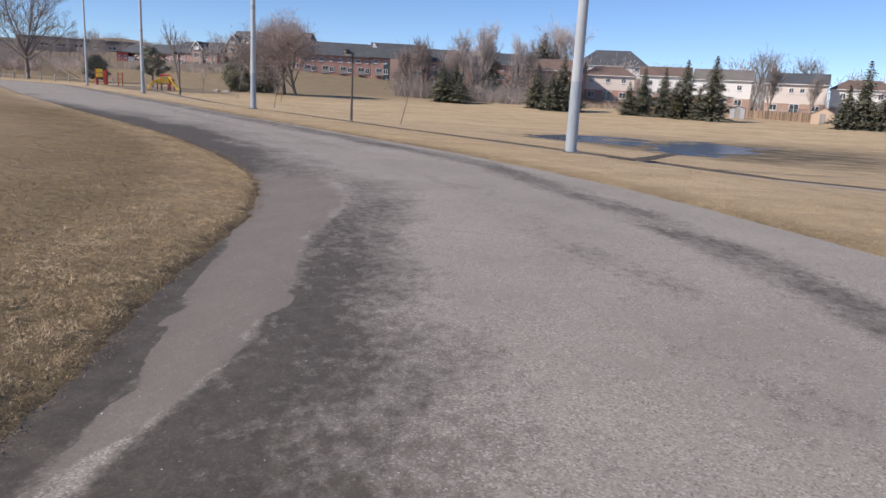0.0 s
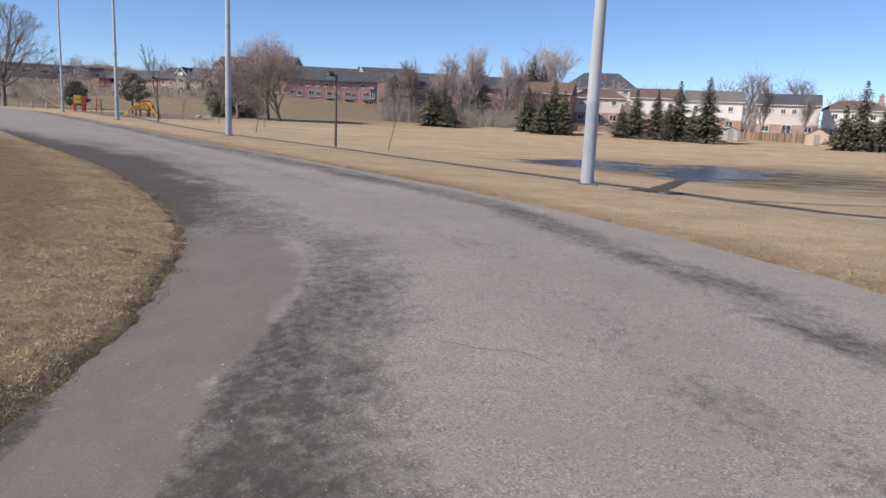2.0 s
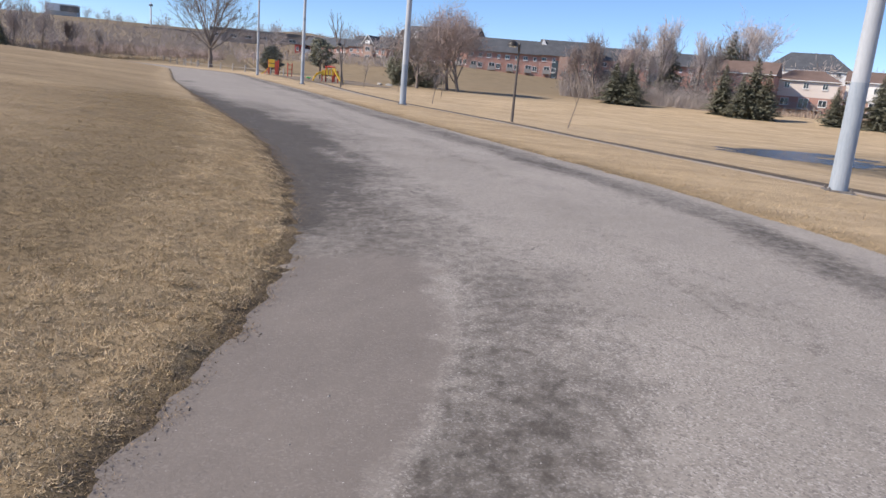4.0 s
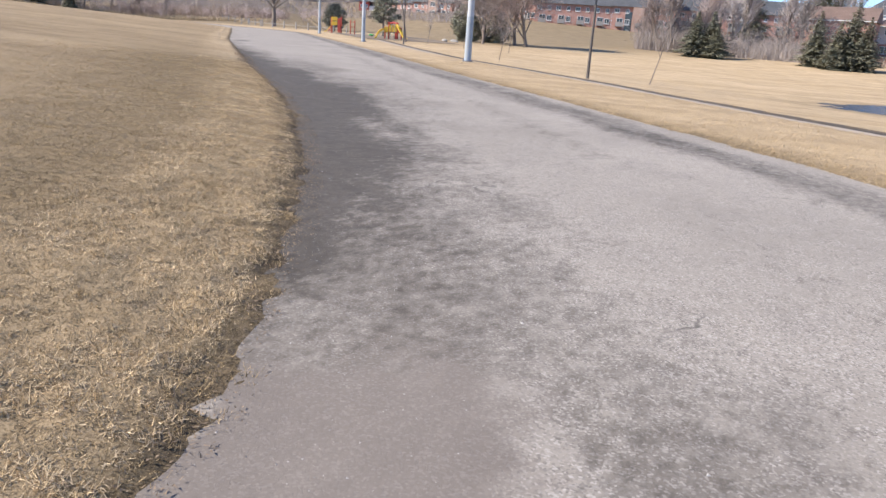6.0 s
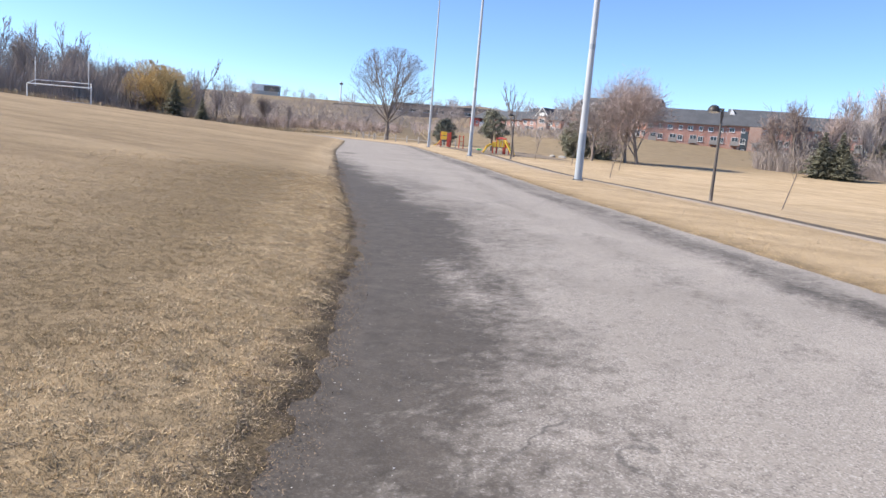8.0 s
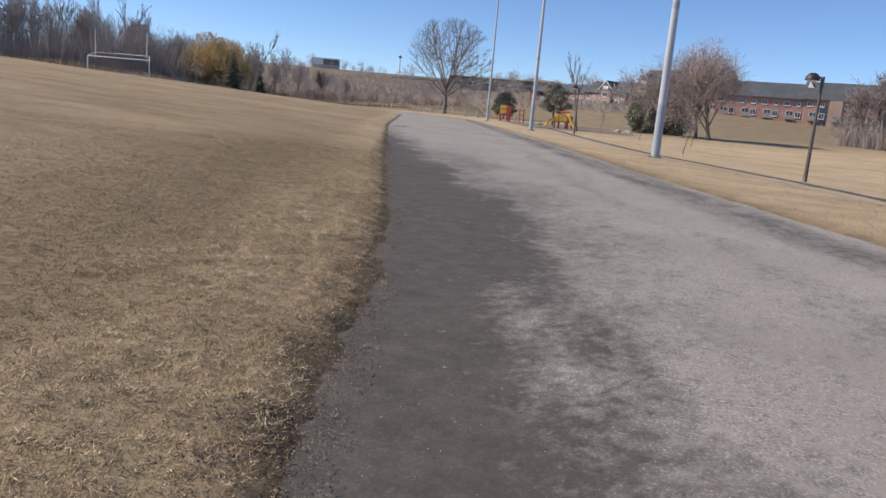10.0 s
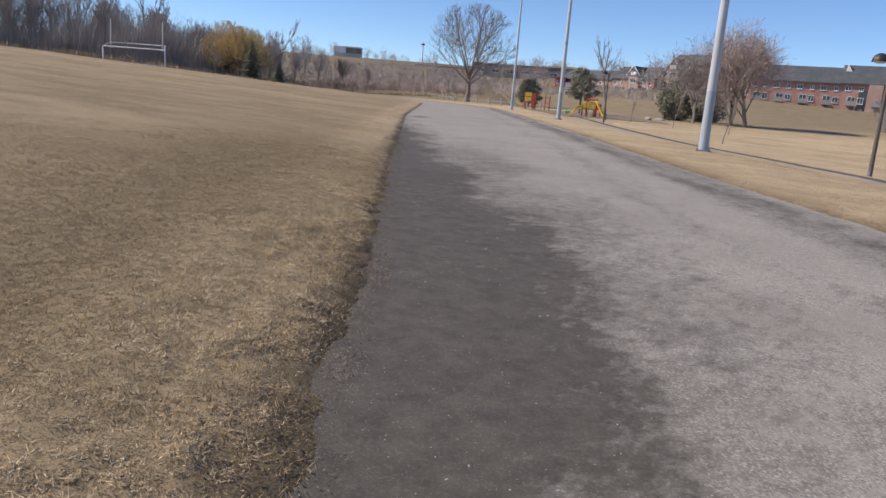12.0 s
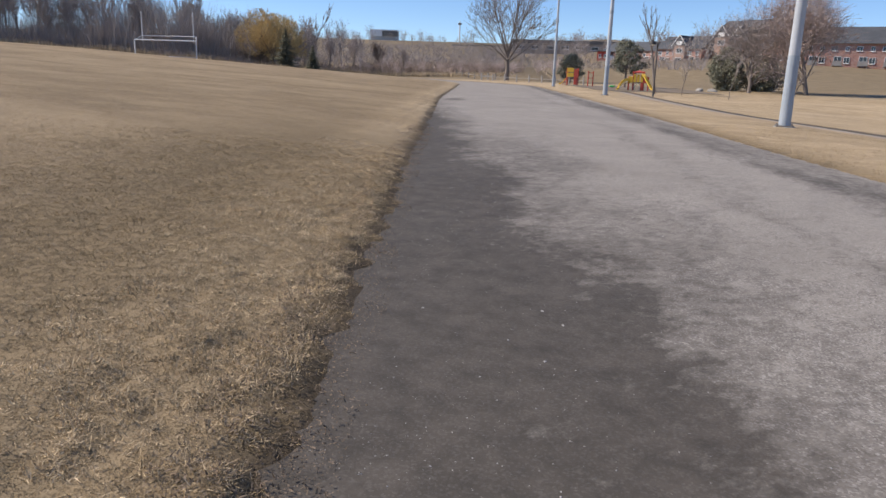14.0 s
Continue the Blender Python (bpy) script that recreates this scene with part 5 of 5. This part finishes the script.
shed(44.2, 133.6, 2.5, 2.2, 1.8, 2.3, -20, SIDING_GREY, ROOF_GREY, "small grey garden shed by the fence")


# ---- lamp posts on the footpath ----
def lamp_post(x, y, rz, h=5.1):
    l_ = empty("street_lamp", on_ground(x, y, rz), "dark lamp post with a domed head beside the footpath", "street lamp", "footpath lamps")
    part("footing", tube([(0, 0, -0.4), (0, 0, 0.03)], [0.22, 0.21], 14), CONCRETE, l_)
    part("pole", tube([(0, 0, 0.03), (0, 0, 0.05), (0, 0, 0.5), (0, 0, h - 0.5)], [0.13, 0.105, 0.095, 0.062], 12), LAMP_PAINT, l_)
    part("sleeve", tube([(0, 0, h - 0.52), (0, 0, h - 0.5), (0, 0, h - 0.02), (0, 0, h)], [0.07, 0.085, 0.085, 0.06], 12), LAMP_PAINT, l_, "thicker dark sleeve")
    part("arm", tube([(0, 0, h - 0.08), (-0.12, 0, h - 0.05), (-0.26, 0, h - 0.05)], 0.05, 8), LAMP_PAINT, l_)
    dome = bmesh.new()
    bmesh.ops.create_uvsphere(dome, u_segments=20, v_segments=12, radius=0.34, matrix=Matrix.Translation((-0.47, 0, h - 0.2)) @ Matrix.Diagonal((1.0, 0.95, 1.05, 1)))
    bmesh.ops.bisect_plane(dome, geom=list(dome.verts) + list(dome.edges) + list(dome.faces), plane_co=(0, 0, h - 0.21), plane_no=(0, 0, -1), clear_outer=True)
    bmesh.ops.holes_fill(dome, edges=dome.edges)
    head = part("lamp_head", dome, LAMP_HOOD, l_, "dark domed lamp hood")
    lens = bmesh.new()
    bmesh.ops.create_uvsphere(lens, u_segments=16, v_segments=8, radius=0.26, matrix=Matrix.Translation((-0.47, 0, h - 0.21)) @ Matrix.Diagonal((1.0, 0.95, 0.3, 1)))
    part("lens", lens, LENS, head, "milky lamp lens")
    return l_


lamp = lamp_post(-9.6, 54.4, 30)
copy_thing(lamp, on_ground(-37.8, 88.0, 30))


# ---- goal posts ----
def football_goal(a, b):
    m, w = facing(a, b)
    g = empty("goal_post", m, "white combined soccer and football goal frame on the field", "goal post")
    for x in (0.0, w):
        part("goal_leg", tube([(x, 0, -0.3), (x, 0, 2.3), (x, 0.06, 2.44)], 0.07, 10), GOAL_WHITE, g)
        part("brace", tube([(x, 0.04, 2.42), (x + (0.5 if x == 0 else -0.5), 1.1, 3.05)], 0.05, 8), GOAL_WHITE, g)
    part("crossbar", tube([(0, 0.03, 2.44), (w, 0.03, 2.44)], 0.075, 10), GOAL_WHITE, g)
    part("upper_crossbar", tube([(0.5, 1.1, 3.05), (w - 0.5, 1.1, 3.05)], 0.06, 10), GOAL_WHITE, g)
    for x in (0.55, w - 0.85):
        part("upright", tube([(x, 1.1, 2.2), (x, 1.1, 6.2)], 0.055, 10), GOAL_WHITE, g)
    part("ground_bar", tube([(0, 0.03, 0.35), (w, 0.03, 0.35)], 0.03, 8), GOAL_WHITE, g, "thin low net bar")
    return g


football_goal((-104.5, 70.7), (-97.1, 75.4))


# ---- playground ----
def bent_slab(points, width, thick, mat_rim=0.12):
    """A trough: a curved bed with raised rims along points in the x-z plane."""
    bm = bmesh.new()
    prof = ((-width / 2, mat_rim), (-width / 2 + 0.05, mat_rim), (-width / 2 + 0.08, 0.0), (width / 2 - 0.08, 0.0), (width / 2 - 0.05, mat_rim), (width / 2, mat_rim), (width / 2, -thick), (-width / 2, -thick))
    rings = [[bm.verts.new((x, dy, z + dz)) for dy, dz in prof] for x, z in points]
    for a, b in zip(rings, rings[1:]):
        for k in range(len(prof)):
            bm.faces.new((a[k], a[(k + 1) % len(prof)], b[(k + 1) % len(prof)], b[k]))
    bm.faces.new(rings[0][::-1]), bm.faces.new(rings[-1])
    return bm


def slide_set(x, y, rz):
    p = empty("playground_slide", on_ground(x, y, rz), "red and yellow climbing frame with slides in the playground", "play structure")
    for px, py in ((-0.6, -0.6), (0.6, -0.6), (-0.6, 0.6), (0.6, 0.6)):
        part("post", tube([(px, py, -0.2), (px, py, 2.3)], 0.06, 10), PLASTIC_RED, p)
        part("panel_post", tube([(px * 1.9, py, -0.2), (px * 1.9, py, 1.7)], 0.05, 10), PLASTIC_RED, p)
    part("platform", box(-1.15, -0.65, 0.95, 1.15, 0.65, 1.05), RUST, p, "dark platform deck")
    for k in range(3):
        part("yellow_panel", box(-0.55 + 0.4 * k, -0.68, 1.05, -0.25 + 0.4 * k, -0.63, 1.95, 0.015), PLASTIC_YELLOW, p, "upright yellow panel")
    part("roof_bar", box(-0.7, -0.7, 2.1, 0.7, 0.7, 2.24, 0.03), PLASTIC_RED, p)
    part("left_slide", bent_slab([(-1.1, 1.15), (-1.35, 1.12), (-1.75, 0.85), (-2.0, 0.5), (-2.2, 0.22), (-2.5, 0.16)], 0.55, 0.06), PLASTIC_CREAM, p, "short cream slide")
    for off in (-0.42, 0.42):
        part("right_slide", bent_slab([(0.55, 2.0), (0.85, 1.75), (1.5, 1.0), (2.1, 0.35), (2.5, 0.22)], 0.36, 0.08), PLASTIC_YELLOW, p, "long yellow slide", pose(0.1, off - 0.2, 0, 0, 0, -42))
    part("slide_divider", bent_slab([(0.55, 1.9), (0.85, 1.65), (1.5, 0.9), (2.1, 0.25)], 0.3, 0.05), RUST, p, "dark strip between the slides", pose(0.1, -0.2, 0, 0, 0, -42))
    part("red_panel", box(0.3, -0.7, 0.1, 0.62, -0.63, 1.0, 0.015), PLASTIC_RED, p)
    for k, (px, w_) in enumerate(((-1.15, 0.5), (0.66, 0.5))):
        part("side_panel", box(px, -0.69, 0.95, px + w_, -0.64, 1.7, 0.015), PLASTIC_YELLOW if k == 0 else PLASTIC_RED, p, "side panel of the deck")
    part("curved_slide", bent_slab([(-1.1, 1.3), (-1.5, 1.28), (-1.95, 1.0), (-2.25, 0.55), (-2.4, 0.15), (-2.55, 0.05)], 0.6, 0.1, 0.18), PLASTIC_YELLOW, p, "arched yellow slide", pose(0, -0.35, 0, 0, 0, 18))
    canopy = bmesh.new()
    cv = [canopy.verts.new(q) for q in ((-0.8, -0.8, 2.2), (0.8, -0.8, 2.2), (0.8, 0.8, 2.2), (-0.8, 0.8, 2.2), (0, 0, 2.42))]
    canopy.faces.new(cv[3::-1])
    for k in range(4):
        canopy.faces.new((cv[k], cv[(k + 1) % 4], cv[4]))
    part("canopy", canopy, PLASTIC_RED, p, "low red canopy")
    for k in range(5):
        part("baluster", tube([(-0.55 + 0.27 * k, 0.66, 1.05), (-0.55 + 0.27 * k, 0.66, 1.75)], 0.025, 6), PLASTIC_RED, p)
    part("cream_arch", tube([(-0.4, -0.72, 0.0), (-0.4, -0.72, 0.6), (-0.1, -0.72, 0.85), (0.2, -0.72, 0.6), (0.2, -0.72, 0.0)], 0.06, 8), PLASTIC_CREAM, p)
    return p


def tower_set(x, y, rz):
    p = empty("playground_tower", on_ground(x, y, rz), "yellow panelled play tower on red posts", "play structure")
    for px, py in ((-0.8, -0.6), (0.8, -0.6), (-0.8, 0.6), (0.8, 0.6)):
        part("post", tube([(px, py, -0.2), (px, py, 2.7)], 0.075, 10), PLASTIC_RED, p)
    part("platform", box(-0.85, -0.65, 1.1, 0.85, 0.65, 1.2), RUST, p)
    for z in (1.35, 2.1):
        part("yellow_panel", box(-0.8, -0.7, z, 0.25, -0.62, z + 0.62, 0.03), PLASTIC_YELLOW, p, "yellow moulded panel")
    part("red_panel", box(0.3, -0.7, 0.2, 0.8, -0.62, 2.5, 0.03), PLASTIC_RED, p, "tall red panel")
    ladder = part("ladder", tube([(-1.5, -0.3, 0), (-0.85, -0.3, 1.25)], 0.04, 8), PLASTIC_RED, p)
    for k in range(4):
        f = (k + 1) / 5
        part("rung", tube([(-1.5 + 0.65 * f, -0.3, 1.25 * f), (-1.5 + 0.65 * f, 0.3, 1.25 * f)], 0.03, 6), PLASTIC_RED, ladder)
    part("slide", bent_slab([(-0.85, 1.2), (-1.3, 0.85), (-1.7, 0.35), (-2.1, 0.2)], 0.5, 0.05), PLASTIC_YELLOW, p, "short yellow slide", pose(0, 0.3, 0))
    return p


def post_frame(x, y, rz, h=2.3):
    p = empty("playground_post_frame", on_ground(x, y, rz), "red post frame of a playground climber", "play structure")
    for px in (-0.35, 0.35):
        part("post", tube([(px, 0, -0.2), (px, 0, h)], 0.08, 10), PLASTIC_RED, p)
    for z in (h - 0.25, h * 0.55):
        part("bar", tube([(-0.35, 0, z), (0.35, 0, z)], 0.045, 8), PLASTIC_RED, p)
    return p


slide_set(-46.8, 103.6, 22)
tower_set(-66.9, 122.5, 22)
post_frame(-61.5, 118.5, 30)
toy = empty("spring_toy", on_ground(-50.9, 104.9, 20) @ Matrix.Scale(0.7, 4), "small green spring rider in the playground", "play structure")
part("body", tube([(-0.5, 0, 0.45), (-0.2, 0, 0.62), (0.25, 0, 0.5), (0.5, 0, 0.72)], [0.1, 0.2, 0.18, 0.1], 10), PLASTIC_GREEN, toy)
part("spring", tube([(0.1 * math.cos(k * 0.9), 0.1 * math.sin(k * 0.9), 0.0 + k * 0.018) for k in range(26)], 0.022, 6), RUST, toy)
# woodchip bed
pb = np.meshgrid(np.linspace(18.8, 33, 24), np.linspace(104, 142, 40), indexing="ij")
pu = pb[0] + 0.8 * fbm(pb[1] * 0.3, pb[0] * 0.05, 3)
pxx, pyy = to_xy(pu, pb[1])
tagged(sheet("playground_bed", None, None, pxx, pyy, height(pxx, pyy) + 0.10, MULCH), "brown woodchip bed of the playground", "playground", kind="structure")

boulder = bmesh.new()
bmesh.ops.create_icosphere(boulder, subdivisions=3, radius=0.5)
for v in boulder.verts:
    v.co *= 1 + 0.25 * noise.noise(v.co * 2.2)
    v.co = Vector((v.co.x * 1.3, v.co.y * 0.8, v.co.z * 0.6 + 0.15))
me = bpy.data.meshes.new("boulder")
boulder.to_mesh(me)
boulder.free()
me.materials.append(STONE)
rock = tagged(new("boulder", me), "pale boulder on the grass beside the thicket", "boulder", "boulders")
rock.matrix_world = on_ground(-40.7, 111.6, 15)
copy_thing(rock, on_ground(-42.9, 113.2, 120))


# ---- low rail fence at the bend ----
def rail_fence(a, b, n):
    m, w = facing(a, b)
    f = empty("rail_fence", m, "low weathered post and rail fence at the bend", "fence")
    for k in range(n + 1):
        x = w * k / n
        gx = a[0] + (b[0] - a[0]) * k / n
        gy = a[1] + (b[1] - a[1]) * k / n
        dz = ground_at(gx, gy) - m.translation.z
        part("post", box(x - 0.09, -0.09, dz - 0.3, x + 0.09, 0.09, dz + 1.35, 0.02), WOOD_GREY, f)
        if k < n:
            part("rail", tube([(x, 0, dz + 0.75), (x + w / n, 0, dz + 0.75)], 0.045, 6), WOOD_GREY, f)
    return f


rail_fence((-92.0, 132.0), (-68.0, 128.0), 8)
rail_fence((-112.0, 149.0), (-94.0, 139.0), 6)


# ---- far buildings on the skyline ----
def flat_block(a, b, z, h, depth_, wall, label, bays=6, roof_up=0.6):
    m, w = facing(a, b, z)
    k_ = empty("distant_building", m, label, "building", "distant buildings")
    part("wall", box(0, 0, -16.0, w, depth_, h), wall, k_)
    part("parapet", box(-0.3, -0.3, h, w + 0.3, depth_ + 0.3, h + roof_up), TRIM if wall is PANEL_GREY else ROOF_GREY, k_)
    for k in range(bays):
        window(k_, w * (k + 0.5) / bays, h * 0.55, w / bays * 0.5, h * 0.35, 0.0, 1)
    return k_


hill_block = flat_block((-307.6, 312.4), (-296.0, 321.0), 22.0, 2.6, 11, PANEL_GREY, "white and grey flat-roofed building on the far hill", 5)
part("white_front", box(-0.2, -0.6, -0.4, 6.4, -0.35, 3.0), TRIM, hill_block, "bright white front panel")
# the right half's shade, put in as a dark slab on the wall
part("wing_shade", box(6.8, -0.6, -0.4, 15.2, -0.35, 2.4), ROOF_GREY, hill_block, "dark slab standing in for the shaded half of the front")
flat_block((-283.0, 335.0), (-236.0, 366.0), 13.6, 3.4, 12, PANEL_TAN, "long low tan building on the far hill", 9)
flat_block((-176.0, 262.0), (-142.0, 284.0), 11.4, 3.6, 14, PANEL_TAN, "long low warehouse with a grey roof behind the trees", 7, 1.2)
flat_block((-238.0, 300.0), (-186.0, 330.0), 12.6, 3.0, 12, PANEL_TAN, "long low warehouse on the far slope", 9)
sg_ = flat_block((-122.2, 231.7), (-119.2, 233.0), 7.4, 3.0, 4, PLASTIC_RED, "small red and white kiosk building on the slope", 2, 0.3)
part("white_wing", box(3.3, 0, -6, 5.2, 4, 1.8), TRIM, sg_)
mst = empty("mast", pose(-257.3, 328.9, ground_at(-257.3, 328.9)), "slim white lighting mast on the far hill", "mast")
part("pole", tube([(0, 0, 0), (0, 0, 29.5 - ground_at(-257.3, 328.9) + 0.0)], [0.4, 0.3], 10), GOAL_WHITE, mst)
part("lamp_ring", tube([(0, 0, 27.8 - ground_at(-257.3, 328.9)), (0, 0, 28.6 - ground_at(-257.3, 328.9))], 0.95, 12), LAMP_PAINT, mst, "dark ring of lamps")

# dark strip across the verge to the hollow
dr = np.linspace(0, 1, 40)
dx_, dy_ = 5.2 + (12.4 - 5.2) * dr, 23.4 + (44.8 - 23.4) * dr
cw = np.array([-0.42, -0.3, 0.0, 0.3, 0.42])
DX = dx_[:, None] + cw[None, :] * 0.95 + 0.12 * fbm(dr * 9, dr * 0, 3)[:, None]
DY = dy_[:, None] - cw[None, :] * 0.3
DZ = height(DX, DY) + turf_rise(*to_us(DX, DY))[0] + np.array([-0.03, 0.02, 0.012, 0.02, -0.03])[None, :]
tagged(sheet("drain_cut", None, None, DX, DY, DZ, PATH_EDGE), "narrow dark strip across the grass to the puddle", "drain", kind="structure")


# ---- grass, litter and chips underfoot ----
def blades(name, u, s, length, width, lie, mat, label, category, lift=0.0, seed=1):
    """Curled dry blades, each one slim triangle."""
    g = np.random.RandomState(seed)
    n = len(u)
    x, y = to_xy(u, s)
    z = height(x, y) + np.maximum(turf_rise(u, s)[0], 0.0) + lift
    L = length * g.uniform(0.5, 1.5, n) * (0.45 + 1.2 * value_noise(u * 5.5, s * 5.5) * (0.6 + 0.8 * value_noise(u * 1.1 + 7, s * 1.1)))
    a, b = g.uniform(0, 2 * math.pi, n), g.uniform(0, 2 * math.pi, n)
    up = g.uniform(0.1, 1.0, n) ** lie
    tip = np.stack([np.cos(a) * np.sqrt(1 - up ** 2), np.sin(a) * np.sqrt(1 - up ** 2), up], 1) * L[:, None]
    w = width * g.uniform(0.6, 1.4, n)
    side = np.stack([np.cos(b), np.sin(b), g.uniform(-0.4, 0.4, n)], 1) * w[:, None]
    p = np.stack([x, y, z], 1)
    V = np.stack([p - side, p + side, p + tip], 1).reshape(-1, 3)
    ob = new(name, mesh(name, V, np.arange(n * 3).reshape(-1, 3), mat))
    return tagged(ob, label, category, kind="stuff")


def scatter(g, n, s0, s1, near, far, power, side=-1):
    s = s0 + (s1 - s0) * g.rand(n)
    off = near + (far - near) * g.rand(n) ** power
    return (left_edge(s) - off if side < 0 else right_edge(s) + off), s


def tufts(g, u, s, per, spread):
    """Blades gathered round their tuft's middle."""
    n = len(u) * per
    return np.repeat(u, per) + g.normal(0, spread, n), np.repeat(s, per) + g.normal(0, spread, n)


g0 = np.random.RandomState(21)
u_, s_ = scatter(g0, 175000, 1, 33, -0.22, 7.0, 2.15)
rise_, foot_ = turf_rise(u_, s_)
thin = value_noise(u_ * 1.6, s_ * 1.6) * 0.5 + value_noise(u_ * 6, s_ * 6) * 0.5
keep = (rise_ > -0.004) & (g0.rand(len(u_)) < (0.15 + 1.5 * thin) * np.where(s_ > 14, 0.2 + 0.8 * smoothstep(0.0, 0.38, foot_), 0.35 + 0.65 * smoothstep(-0.05, 0.3, foot_)) * (1 - smoothstep(3.0, 7.5, left_edge(s_) - u_)))
u_, s_ = tufts(g0, u_[keep], s_[keep], 9, 0.024)
blades("grass", u_, s_, 0.026, 0.0017, 2.4, BLADE, "short matted straw-coloured dormant grass", "grass", -0.004, 2)
u_, s_ = scatter(g0, 36000, 3, 34, 0.1, 1.7, 1.1)
rise_, foot_ = turf_rise(u_, s_)
keep = (rise_ > 0.02) & (g0.rand(len(u_)) < 1.6 * value_noise(u_ * 4 + 9, s_ * 4) * (1 - smoothstep(0.7, 1.7, foot_ + 0.8 * (value_noise(u_, s_) - 0.5))))
u_, s_ = tufts(g0, u_[keep], s_[keep], 11, 0.022)
blades("edge_grass", u_, s_, 0.029, 0.0018, 2.5, BLADE_PALE, "paler longer straw tufts along the edge of the turf", "grass", 0.0, 12)
u_, s_ = scatter(g0, 90000, -2, 45, -0.02, 6.0, 2.0, 1)
blades("verge_grass", u_, s_, 0.038, 0.003, 1.8, BLADE, "pale dry grass on the outer verge", "grass", 0.0, 3)
u_, s_ = scatter(g0, 70000, -2, 40, -0.22, 0.40, 0.9)
lump = value_noise(u_ * 3 + 5, s_ * 3)
keep = (g0.rand(len(u_)) < 0.1 + 1.3 * lump ** 2) & (turf_rise(u_, s_)[1] > np.where(s_ > 13, -0.26, -0.1)) & ((s_ > 13) | (turf_rise(u_, s_)[1] < 0.12))
blades("leaf_litter", u_[keep], s_[keep], 0.016, 0.0036, 2.6, LITTER, "dark dead leaves and roots along the turf edge", "litter", 0.012, 4)


def chips(name, u, s, size, mat, label, category, seed):
    """Small faceted stones half sunk in the surface."""
    g = np.random.RandomState(seed)
    n = len(u)
    x, y = to_xy(u, s)
    e_ = u - left_edge(s)
    z = height(x, y) + 0.012 * fbm(u * 0.9, s * 0.9, 3) + 0.004 * fbm(u * 6, s * 6, 2) + 0.02 * smoothstep(0, 1.2, e_)
    r = size * g.uniform(0.4, 1.0, n) ** 1.5
    shape = np.array([[1, 0, 0], [-0.5, 0.87, 0], [-0.5, -0.87, 0], [0.1, 0.05, 0.8], [-0.2, 0.3, 0.55]])
    a = g.uniform(0, 6.28, n)
    ca, sa = np.cos(a), np.sin(a)
    V = np.empty((n, 5, 3))
    for k in range(5):
        q = shape[k] * (1 + g.uniform(-0.3, 0.3, (n, 3)))
        V[:, k, 0] = x + (q[:, 0] * ca - q[:, 1] * sa) * r
        V[:, k, 1] = y + (q[:, 0] * sa + q[:, 1] * ca) * r
        V[:, k, 2] = z + q[:, 2] * r * 0.7 - 0.001
    f = np.array([[0, 1, 4], [0, 4, 3], [1, 2, 4], [2, 3, 4], [2, 0, 3]])
    F = (np.arange(n)[:, None, None] * 5 + f[None]).reshape(-1, 3)
    return tagged(new(name, mesh(name, V.reshape(-1, 3), F, mat)), label, category, kind="stuff")


n_ = 70000
s_ = -2 + 34 * g0.rand(n_)
f_ = g0.rand(n_)
u_ = left_edge(s_) + (right_edge(s_) - left_edge(s_)) * f_
keep = g0.rand(n_) < 0.12 + 1.2 * np.clip(value_noise(u_ * 0.8, s_ * 0.8) - 0.3, 0, 1)
chips("gravel", u_[keep], s_[keep], 0.007, PEBBLE, "loose limestone chips on the track", "gravel", 5)
n_ = 16000
s_ = 12 + 26 * g0.rand(n_) ** 1.3
off_ = np.abs(g0.normal(0, 0.09, n_))
u_ = left_edge(s_) + off_ - 0.04
keep = g0.rand(n_) < np.clip(1.9 * value_noise(u_ * 2.2 + 11, s_ * 2.2) - 0.45, 0.04, 1)
chips("soil_crumbs", u_[keep], s_[keep], 0.010, LITTER, "dark soil crumbs fallen from the turf edge", "soil", 8)
n_ = 260
s_ = -1 + 30 * g0.rand(n_)
u_ = left_edge(s_) + np.abs(g0.normal(0, 1.6, n_))
chips("stones", u_, s_, 0.014, PEBBLE, "small stray stones on the track", "gravel", 6)
